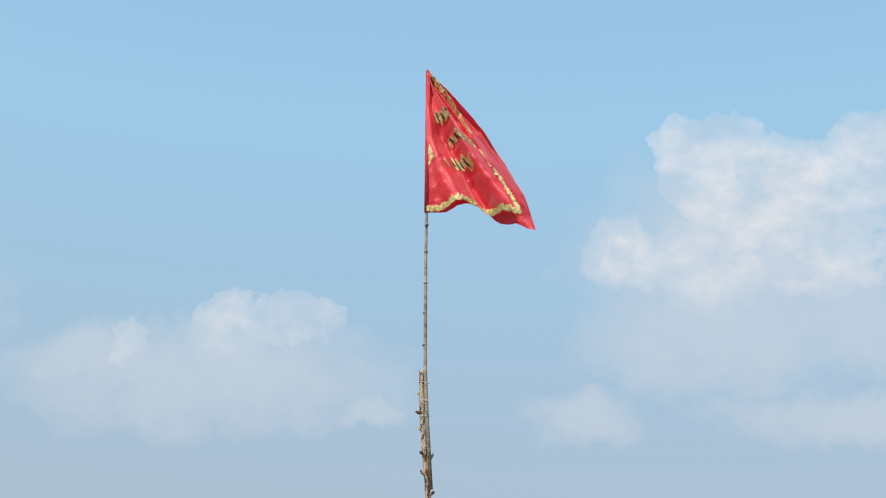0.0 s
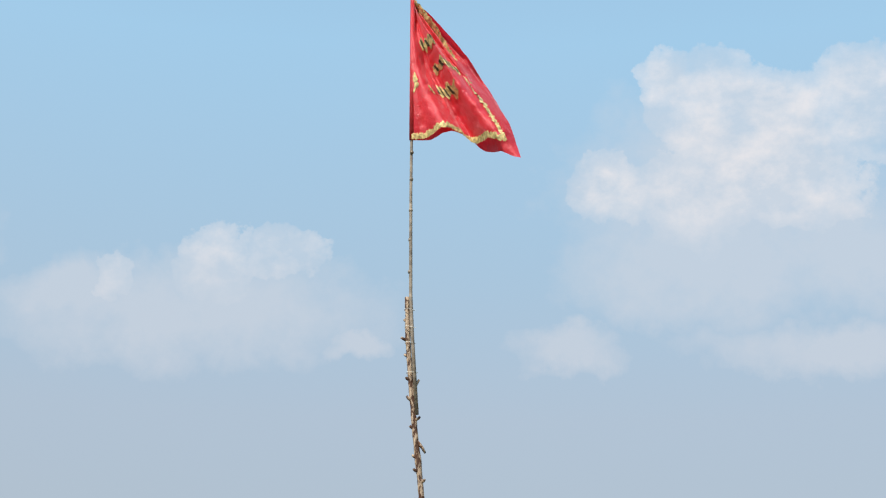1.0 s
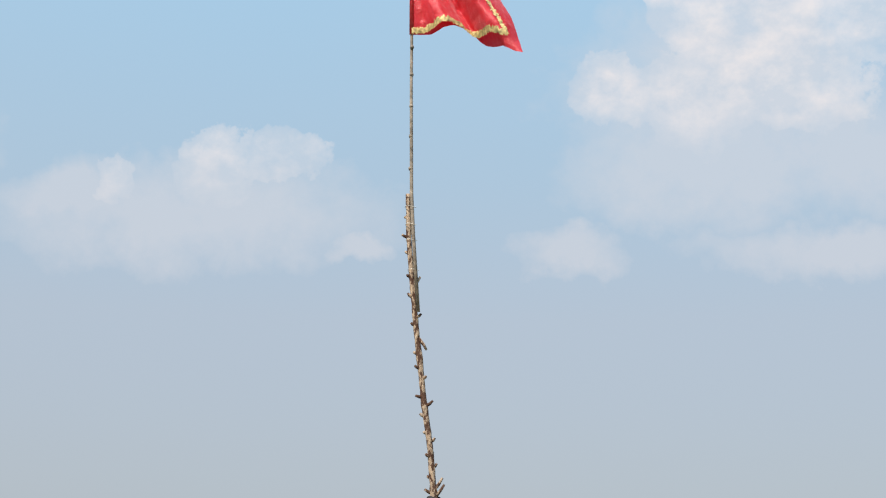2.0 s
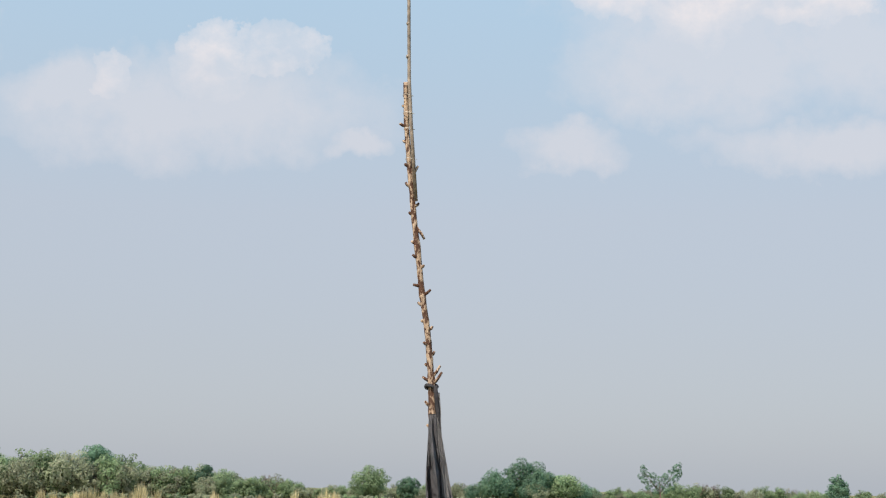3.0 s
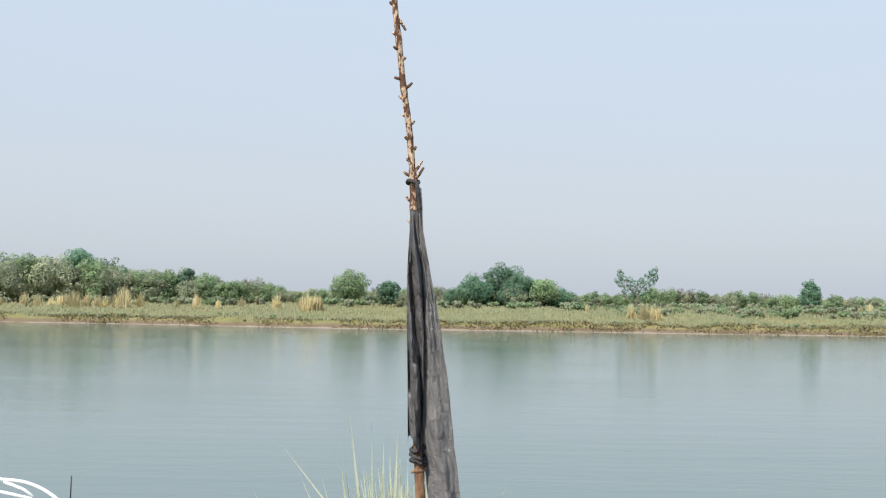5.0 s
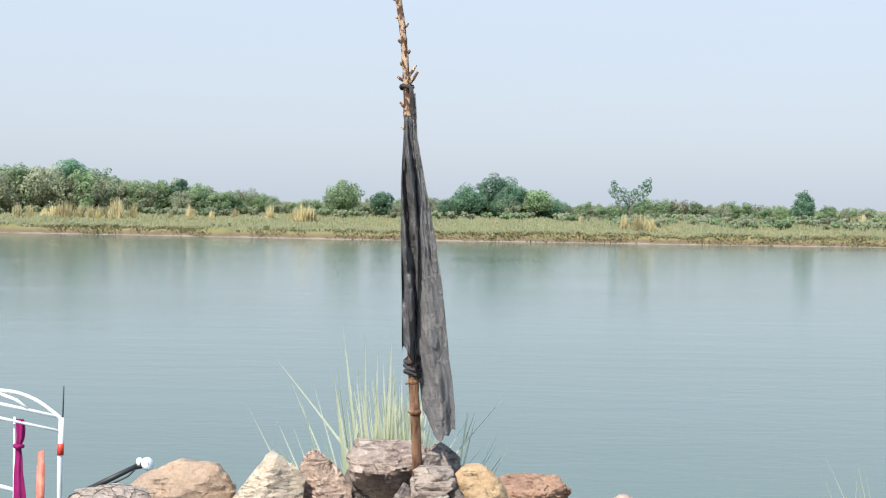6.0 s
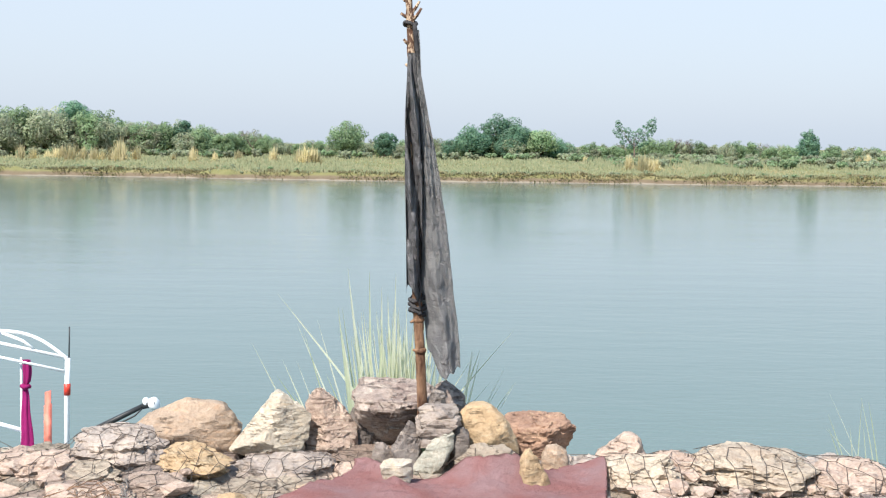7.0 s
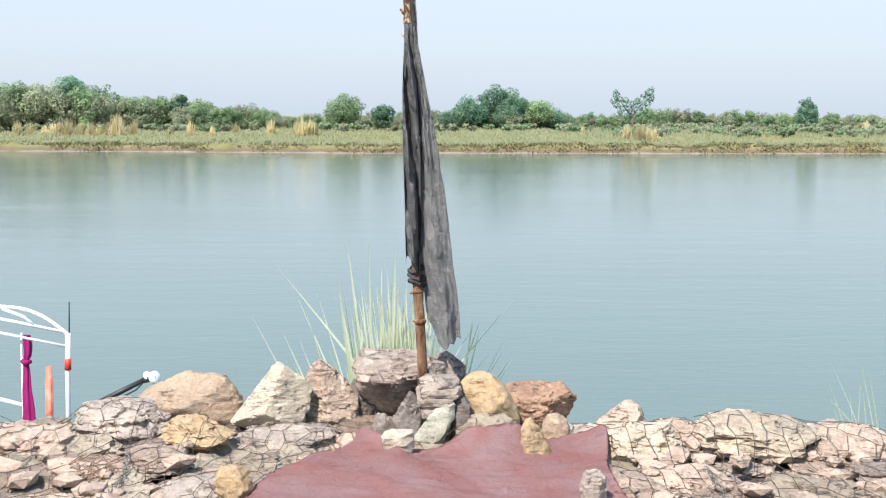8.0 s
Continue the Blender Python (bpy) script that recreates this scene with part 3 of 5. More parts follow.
for sx, ya, yb in ((1.19, 4.25, 5.55), (-1.20, 5.0, 5.6)):
    for strand in range(4):
        pts = []
        for k in range(61):
            y = ya + (yb - ya) * k / 60
            x = sx + 0.03 * math.sin(y * 5) + 0.010 * math.cos(y * 46 + strand * 1.57) + 0.02 * noise.noise(Vector((y * 7, strand, sx)))
            pts.append((x, y - 5.2, net_z(x, y) + 0.012 + 0.008 * math.sin(y * 46 + strand * 1.57) - GZ))
        part("lacing_wire", tube(pts, 0.0018, 5), GALV, gabion, "twisted galvanised lacing wire")
part("wire_mesh", net, WIRE, gabion, "rusty hexagonal wire netting over the stones")


# ---------------------------------------------------------------- loose rocks on the edge
BLOCK = [(-0.9, -1), (-1, 0.3), (-0.6, 0.9), (0.2, 1), (0.85, 0.7), (1, -0.2), (0.9, -1)]


def boulder(label, mat, x0, x1, z0, z1, y, depth, seed, outline=None, front=(), group="rocks along the edge", **shape):
    bm = cut_rock(seed, ((x1 - x0) * 1.03, depth, z1 - z0 + 0.075), outline or BLOCK, front, **shape)
    ob = new("rock", finish(bm, "rock", mat, True, 34))
    ob.location = ((x0 + x1) / 2, y, z0 - 0.07)
    return tagged(ob, label, "rock", group)


boulder("long tan rock with orange stains on the gabion", TAN, -1.38, -0.80, -0.12, 0.105, 6.27, 0.32, 21,
        [(-1, -1), (-0.88, -0.2), (-0.5, 0.5), (0.1, 1), (0.7, 0.85), (0.97, 0.2), (1, -1)], [(0.1, -0.75, 0.65, 0.72), (0.6, -0.8, 0.1, 0.78)], rough=0.045, breaks=4, chips_by=0.03)
boulder("pale cream pointed rock standing on the gabion", WHITE, -0.89, -0.47, -0.12, 0.170, 6.15, 0.36, 22,
        [(-1, -1), (-0.95, -0.75), (0.18, 1), (0.34, 0.98), (1, 0.35), (0.85, -0.4), (0.68, -1)], [(-0.42, -0.75, 0.45, 0.42), (0.55, -0.82, 0.2, 0.52), (-0.1, -0.75, -0.6, 0.62)], rough=0.03, ledges=0.012, chips_by=0.03, breaks=3)
boulder("grey-pink upright rock beside a pointed pale rock", PINK, -0.535, -0.265, -0.12, 0.163, 6.27, 0.26, 23,
        [(-1, -1), (-1, -0.5), (-0.75, 0.8), (-0.3, 1), (0.3, 0.6), (1, -0.1), (0.95, -1)], [(0.45, -0.8, 0.4, 0.55), (-0.5, -0.8, 0.1, 0.62)], rough=0.035, ledges=0.015, breaks=4)
# Shaded rock at the back: the dark stone colour carries its shade.
boulder("dark rock in the shade of a bigger one", DARK, -0.33, -0.16, -0.15, 0.055, 6.38, 0.22, 24)
boulder("big mauve boulder with a flat top and overhanging front", MAUVE, -0.295, 0.13, -0.06, 0.212, 6.31, 0.38, 26,
        [(-0.35, -1), (-0.93, -0.1), (-1, 0.5), (-0.8, 0.98), (0.4, 1), (1, 0.75), (1, -0.3), (0.5, -1)], [(0.0, -0.34, 1.0, 0.62), (-0.15, -0.75, -0.6, 0.52), (0.55, -0.75, -0.4, 0.6)], rough=0.05, ledges=0.03, breaks=4)
boulder("mauve rock behind the pole foot", MAUVE, 0.05, 0.265, -0.10, 0.188, 6.38, 0.22, 27, [(-1, -1), (-1, 0.9), (-0.2, 1), (0.7, 0.55), (1, -0.1), (1, -1)])
boulder("yellow-ochre rounded boulder on the gabion", OCHRE, 0.17, 0.482, -0.11, 0.143, 6.14, 0.30, 28,
        [(-0.95, -1), (-1, 0.6), (-0.75, 1), (0.05, 0.95), (0.62, 0.4), (1, -0.45), (0.9, -1)], [(0.1, -0.8, 0.55, 0.72), (0.5, -0.8, -0.25, 0.75), (-0.6, -0.8, -0.1, 0.8)], rough=0.035, worn=22, ledges=0.01, chips_by=0.015)
boulder("rough brown layered rock on the gabion edge", BROWN, 0.42, 0.755, -0.12, 0.078, 6.27, 0.28, 29,
        [(-0.9, -1), (-1, 0.75), (0.42, 1), (1, 0.25), (0.62, -1)], [(-0.1, -0.45, 0.9, 0.62), (-0.2, -0.9, -0.1, 0.65), (0.6, -0.7, -0.3, 0.6)], rough=0.07, ledges=0.06, breaks=3)
for k, (sx0, sx1, sz0, sz1, sy) in enumerate(((0.012, 0.19, -0.005, 0.05, 6.03), (0.0, 0.205, 0.045, 0.088, 6.02), (0.015, 0.195, 0.084, 0.130, 6.03))):
    boulder("thin layered grey slab stacked at the pole foot", GREY, sx0, sx1, sz0 + 0.02, sz1, sy, 0.17, 60 + k, [(-0.95, -1), (-1, 0.7), (-0.85, 1), (0.9, 1), (1, 0.5), (0.85, -1)], rough=0.05, ledges=0.05, level=4, breaks=2, group="slabs stacked at the pole foot")
boulder("small dark block wedged against the pole", DARK, 0.056, 0.145, 0.10, 0.178, 6.15, 0.09, 31, level=4)
boulder("dark grey angular rock under the slab", DARK, -0.11, 0.04, -0.13, 0.062, 6.0, 0.16, 32, [(-1, -1), (-0.9, 0.1), (0.1, 1), (1, 0.7), (0.9, -1)], [(0.4, -0.8, 0.3, 0.6)], level=4)
boulder("greenish-white leaning slab at the pole foot", GREEN, -0.01, 0.178, -0.13, 0.03, 5.95, 0.13, 33, [(-1, -1), (-0.95, -0.4), (0.1, 0.8), (0.9, 1), (1, 0.4), (0.3, -0.7), (-0.1, -1)], [(-0.4, -0.7, 0.5, 0.4)], level=4)
boulder("small dark stone filling a gap", DARK, 0.155, 0.25, -0.11, 0.045, 6.0, 0.12, 34, level=4)
boulder("small pale stone beside a dark rock", GREY, -0.195, -0.09, -0.14, -0.02, 6.03, 0.11, 35, level=4)
boulder("small golden pointed stone on the maroon cloth", OCHRE, 0.44, 0.58, -0.115, 0.02, 5.74, 0.13, 36, [(-1, -1), (-0.8, 0.6), (-0.5, 1), (0.1, 0.6), (1, -0.5), (0.95, -1)], [(0.5, -0.8, 0.3, 0.5)], level=4)
boulder("flat white stone holding down the maroon cloth", WHITE, -0.148, 0.006, -0.125, -0.040, 5.72, 0.14, 37, [(-0.6, -1), (-1, 0.6), (-0.6, 1), (0.8, 0.95), (1, 0.5), (0.5, -1)], level=4)
boulder("grey-pink peaked rock at the gabion edge", PINK, 0.79, 1.09, -0.15, -0.014, 6.22, 0.26, 38, [(-1, -1), (-0.6, 0.0), (0.3, 1), (0.55, 0.9), (1, -0.4), (1, -1)], [(-0.4, -0.8, 0.5, 0.5)], level=4)
boulder("small jagged grey stone on the cloth's border", GREY, 0.625, 0.735, -0.15, -0.055, 5.12, 0.10, 39, rough=0.09, ledges=0.08, level=4)
boulder("small yellow stone beside the maroon cloth", OCHRE, -0.785, -0.63, -0.14, -0.055, 5.20, 0.14, 40, level=4)
boulder("small pinkish stone on the gabion edge", TAN, 0.57, 0.70, -0.14, -0.045, 6.05, 0.12, 41, level=4)


# ---------------------------------------------------------------- maroon cloth on the stones
def maroon_mat():
    bm = bmesh.new()
    n, m = 110, 100
    px, py, pz = np.zeros((m + 1, n + 1)), np.zeros((m + 1, n + 1)), np.zeros((m + 1, n + 1))
    for j in range(m + 1):
        t = j / m
        for i in range(n + 1):
            s = i / n
            left = float(np.interp(t, (0, 0.14, 0.29, 0.39, 1), (-0.27, -0.33, -0.57, -0.63, -0.76))) + 0.012 * math.sin(t * 27) + 0.03 * noise.noise(Vector((t * 9, 0, 0)))
            right = 0.83 - 0.06 * t + 0.018 * math.sin(t * 13 + 1)
            far = float(np.interp(s, (0, 0.08, 0.2, 0.35, 0.5, 0.66, 0.8, 1), (5.93, 5.92, 5.80, 5.82, 5.79, 5.83, 5.97, 6.02))) + 0.008 * math.sin(s * 31)
            px[j, i] = left + (right - left) * s
            py[j, i] = far + (4.15 - far) * t
            pz[j, i] = net_z(px[j, i], py[j, i]) - 0.012
    floor_z = pz.copy()
    for k in range(60):
        e = np.pad(pz, 1, mode="edge")
        pz = (e[:-2, 1:-1] + e[2:, 1:-1] + e[1:-1, :-2] + e[1:-1, 2:]) / 4
        if k % 6 == 0:
            pz = np.maximum(pz, floor_z)
    grid = []
    for j in range(m + 1):
        row = []
        for i in range(n + 1):
            x, y = px[j, i], py[j, i]
            z = max(pz[j, i], floor_z[j, i]) + 0.020 + 0.010 * noise.noise(Vector((x * 6, y * 9, 0))) + 0.020 * abs(noise.noise(Vector((x * 6 + y * 4, y * 15, 2)))) + 0.009 * abs(noise.noise(Vector((x * 17 - y * 9, y * 30, 7)))) + 0.004 * noise.noise(Vector((x * 40, y * 60, 5)))
            flap = math.exp(-((x + 0.17 - (5.85 - y) * 0.5) / 0.03) ** 2) * max(0.0, 1 - abs(y - 5.76) / 0.2)
            row.append(bm.verts.new((x, y, z + 0.05 * flap)))
        grid.append(row)
    for j in range(m):
        for i in range(n):
            bm.faces.new((grid[j][i], grid[j + 1][i], grid[j + 1][i + 1], grid[j][i + 1]))
    bmesh.ops.solidify(bm, geom=bm.faces[:], thickness=0.004)
    ob = new("cloth_mat", finish(bm, "cloth_mat", MAT))
    return tagged(ob, "dusty maroon cloth spread over the gabion stones", "cloth")


maroon_mat()


def dry_brush(x, y, reach, seed):
    """A few thin dead twigs caught in the wire netting."""
    r = random.Random(seed)
    heap = thing("dry_twigs", "tangle of thin dry brown twigs caught on the gabion", "twigs", (x, y, net_z(x, y)), "dry twigs on the gabion")
    for k in range(13):
        a, ln = r.uniform(0, 6.28), reach * r.uniform(0.5, 1.0)
        sx, sy = r.uniform(-0.3, 0.3) * reach, r.uniform(-0.4, 0.4) * reach
        pts = []
        for i in range(7):
            t = i / 6
            px, py = sx + math.cos(a + t * 0.9) * ln * (t - 0.5), sy + math.sin(a + t * 0.9) * ln * (t - 0.5)
            pts.append((px, py, net_z(x + px, y + py) - net_z(x, y) + 0.006 + 0.03 * r.random() * math.sin(math.pi * t)))
        part("twig", tube(pts, [0.0028 - 0.0003 * i for i in range(7)], 5), DEADWOOD, heap)


dry_brush(-1.50, 4.95, 0.30, 71)
dry_brush(-1.30, 5.45, 0.26, 72)


# ---------------------------------------------------------------- flag pole
PX = [(0.10, 0.030), (0.35, 0.022), (0.62, 0.002), (0.90, -0.010), (1.20, -0.018), (1.50, -0.022), (1.84, -0.040),
      (2.05, -0.058), (2.30, -0.095), (2.60, -0.130), (2.90, -0.165), (3.10, -0.180), (3.33, -0.190)]


def pole_x(z):
    if z <= PX[0][0]:
        return PX[0][1]
    for (z0, x0), (z1, x1) in zip(PX, PX[1:]):
        if z <= z1:
            return x0 + (x1 - x0) * (z - z0) / (z1 - z0)
    return PX[-1][1]


PY = 6.15
pole = thing("flag_pole", "crooked branch pole with cut twigs, wedged among rocks", "flag pole", (0.03, PY, -0.10))
rp = random.Random(11)
pts, rad = [], []
z = 0.0
while z <= 3.331:
    w = 1.0 - 0.38 * (z / 3.4)
    lump = max(0.0, noise.noise(Vector((0, 0, z * 9.0)))) * 0.35
    pts.append((pole_x(z) - 0.03 + 0.004 * noise.noise(Vector((z * 4, 0, 0))), 0.004 * noise.noise(Vector((0, z * 4, 0))), z + 0.10))
    rad.append(0.0235 * w * (0.82 if z > 1.9 else 1.0) * (1 + lump))
    z += 0.02
stem = tube(pts, rad, 12)
for v in stem.verts:
    v.co += Vector((noise.noise(v.co * 40), noise.noise(v.co * 40 + Vector((9, 0, 0))), 0)) * 0.0022
part("branch", stem, BARK, pole)
# cut twigs: height, side, length, rise
TWIGS = [(3.10, -1, 0.030, 0.012), (3.20, -1, 0.008, 0.0), (3.02, -1, 0.012, 0.010), (2.90, -1, 0.010, 0.012), (2.86, 1, 0.035, 0.045), (2.80, -1, 0.018, 0.02),
         (2.70, 1, 0.020, 0.015), (2.58, 1, 0.040, -0.05), (2.66, -1, 0.016, 0.012), (2.52, -1, 0.018, 0.01), (2.45, -1, 0.018, 0.01), (2.31, -1, 0.034, 0.006),
         (2.27, 1, 0.036, 0.024), (2.22, -1, 0.020, 0.014), (2.10, 1, 0.018, 0.02), (2.03, -1, 0.014, 0.01), (1.98, 1, 0.014, 0.02), (1.93, -1, 0.014, 0.01),
         (1.885, 1, 0.030, 0.045), (1.86, -1, 0.028, 0.016), (1.85, 1, 0.036, 0.048), (1.74, -1, 0.020, 0.02), (1.64, -1, 0.016, 0.012), (0.50, -1, 0.022, -0.01), (0.36, -1, 0.020, 0.004),
         (2.75, 1, 0.012, 0.006), (2.40, 1, 0.012, 0.01), (2.14, -1, 0.012, 0.004)]
for zt, sd, ln, rise in TWIGS:
    ln, rise = (ln * 0.72, rise * 0.85) if zt > 1.9 else (ln, rise)
    x0 = pole_x(zt) - 0.03
    depth = rp.uniform(-0.012, 0.004)
    fat = 0.0075
    bm = tube([(x0, depth * 0.3, zt + 0.10 - rise * 0.4), (x0 + sd * (0.014 + ln * 0.45), depth, zt + 0.10 + rise * 0.35), (x0 + sd * (0.014 + ln), depth * 1.5, zt + 0.10 + rise)],
              [fat * 1.25, fat, fat * 0.75] if ln < 0.035 or zt < 2.2 else [0.007, 0.005, 0.003], 8)
    part("twig", bm, BARK, pole)
# collars left by growth rings near the foot
for zt in (0.36, 0.50):
    x0 = pole_x(zt) - 0.03
    part("collar", tube([(x0, 0, zt + 0.085), (x0, 0, zt + 0.10), (x0 - 0.001, 0, zt + 0.112)], [0.022, 0.0285, 0.022], 14), BARK, pole)

CANE_X = [(2.72, -0.128), (3.10, -0.158), (3.33, -0.172), (3.60, -0.178), (3.90, -0.184), (4.17, -0.187), (4.6, -0.195), (5.02, -0.203)]
cane_pts = [(x - 0.03, -0.026 if zc < 3.2 else -0.012 if zc < 4 else 0.0, zc + 0.10) for zc, x in CANE_X]
cane = part("cane", tube(cane_pts, [0.0095, 0.0095, 0.009, 0.0088, 0.008, 0.0075, 0.007, 0.006], 10), CANE, pole, "thin dark bamboo cane lashed to the branch")
for zc in (3.45, 3.62, 3.78, 3.95, 4.10):
    part("node", tube([(-0.210 - 0.007 * (zc - 3.5), -0.012, zc + 0.10 + d) for d in (-0.008, 0, 0.008)], [0.0085, 0.0108, 0.0085], 10), CANE, cane)
for zt in (2.93, 3.08, 3.16, 3.25):
    xa = pole_x(zt) - 0.03 + 0.012
    loop = [(xa + 0.027 * math.cos(a), -0.012 + 0.024 * math.sin(a), zt + 0.10 + 0.004 * math.sin(a * 2)) for a in (2 * math.pi * k / 20 for k in range(21))]
    part("lashing", tube(loop, 0.0012, 5), THREAD, pole, "pale thread tied round the branch")

# ---------------------------------------------------------------- red pennant
flag = thing("pennant", "red triangular pennant with gold fringe flying from a cane", "flag", (-0.187, PY, 4.17))
T, B = Vector((-0.203, 0, 5.006)), Vector((-0.187, 0, 4.178))


def flag_point(side, s, u):
    """side 0: the layer in front; side 1: the layer behind. s runs down the hoist, u out to the fly."""
    f = Vector((0.300, 0, 4.130)) if side == 0 else Vector((0.385, 0, 4.100))
    p = T.lerp(B.lerp(f, u), s)
    p.z += (0.060 if side == 0 else 0.075) * math.sin(math.pi * min(u * 1.05, 1.0)) * s ** 2
    p.x += (0.035 if side == 0 else 0.115) * math.sin(math.pi * s) * u
    ray = u * 1.5 + (1 - s) * 0.9
    wave = 0.075 * math.sin(ray * 7.0 + 0.8) * min(1.0, u * 3) * s ** 0.6 + 0.034 * abs(math.sin(ray * 5.0 + u * 4.0)) * min(1.0, u * 2.5)
    crumple = 0.030 * noise.noise(Vector((p.x * 7, p.z * 6, side * 4.0))) + 0.014 * abs(noise.noise(Vector((p.x * 20, p.z * 13, side * 4.0 + 2)))) + 0.006 * noise.noise(Vector((p.x * 42, p.z * 30, side * 4.0 + 3)))
    y = wave + crumple * min(1.0, u * 5) - (0.012 if side == 0 else -0.012)
    y += (-0.07 if side == 0 else 0.06) * u * s
    return Vector((p.x, PY + y, p.z)) - Vector((-0.187, PY, 4.17))


def flag_patch(s0, s1, u0, u1, n, m, side, lift=0.0, bm=None, jag=0.0, bend=None):
    bm = bm or bmesh.new()
    grid = []
    for j in range(m + 1):
        row = []
        for i in range(n + 1):
            s, u = s0 + (s1 - s0) * j / m, u0 + (u1 - u0) * i / n
            if bend:
                s, u = bend(s, u)
            p = flag_point(side, s, u) + Vector((0, -lift, 0))
            row.append(bm.verts.new(p))
        grid.append(row)
    for j in range(m):
        for i in range(n):
            bm.faces.new((grid[j][i], grid[j + 1][i], grid[j + 1][i + 1], grid[j][i + 1]))
    return bm


cloth = flag_patch(0.0, 1.0, 0.0, 1.0, 50, 60, 0)
flag_patch(0.0, 1.0, 0.0, 1.0, 50, 60, 1, 0.0, cloth)
part("cloth", cloth, RED, flag)
sleeve = tube([(-0.014, 0.0, 0.84), (-0.008, 0.0, 0.5), (0.0, -0.004, 0.005)], [0.011, 0.012, 0.0125], 12)
part("sleeve", sleeve, RED, flag, "red sleeve drawn over the cane")


def fringe_strip(side, along, width, count):
    """A strip of ragged gold braid along the fly (along='u') or the foot (along='s')."""
    bm = bmesh.new()
    prev = None
    rf = random.Random(3 + side)
    for k in range(count + 1):
        t = k / count
        rag = 1 + 0.8 * rf.uniform(-1, 1)
        if along == "u":
            s = 0.02 + 0.98 * t
            wide = min(0.9, width / max(0.05, 0.5 * s))
            a, b = flag_point(side, s, 1.0), flag_point(side, s, 1 - wide)
            out = Vector((0.006 * rag, 0, 0.003 * rag))
        else:
            a, b = flag_point(side, 1.0, t), flag_point(side, 1 - width, t)
            out = Vector((0, 0, -0.007 * rag))
        off = Vector((0, -0.007, 0))
        cur = [bm.verts.new(a + out + off), bm.verts.new((a + b) / 2 + off * 1.6), bm.verts.new(b + off + out * 0.9 * rf.uniform(-1, 1))]
        if prev:
            for i in range(2):
                bm.faces.new((prev[i], cur[i], cur[i + 1], prev[i + 1]))
        prev = cur
    return bm


part("fringe", fringe_strip(0, "u", 0.016, 140), GOLD, flag, "ragged gold braid along the fly")
part("fringe", fringe_strip(0, "s", 0.030, 110), GOLD, flag, "ragged gold braid along the foot")
# lines of lettering that cannot be read: gold bars with dark strokes
for s0, u0, u1, hgt in ((0.33, 0.22, 0.62, 0.085), (0.49, 0.42, 0.90, 0.070), (0.66, 0.26, 0.66, 0.100), (0.62, 0.03, 0.10, 0.13)):
    bar = flag_patch(s0 - hgt / 2, s0 + hgt / 2, u0, u1, 40, 8, 0, 0.004, None, 0,
                     lambda s, u, a=s0, h=hgt: (a + (s - a) * (0.75 + 0.35 * math.sin(u * 61 + a * 9)) + 0.010 * math.sin(u * 34 + a * 7), u + 0.012 * math.sin((s - a) / h * 9)))
    letters = part("lettering", bar, GOLD, flag, "gold painted lettering")
    k = u0 + 0.04
    while k < u1 - 0.05:
        mark = flag_patch(s0 - hgt * 0.34, s0 + hgt * 0.30, k, k + 0.016 / max(0.3, s0), 2, 4, 0, 0.0065, None, 0, lambda s, u, a=s0: (s, u + (s - a) * 0.9))
        part("stroke", mark, INK, letters, "dark stroke of lettering")
        k += 0.046 / max(0.3, s0)


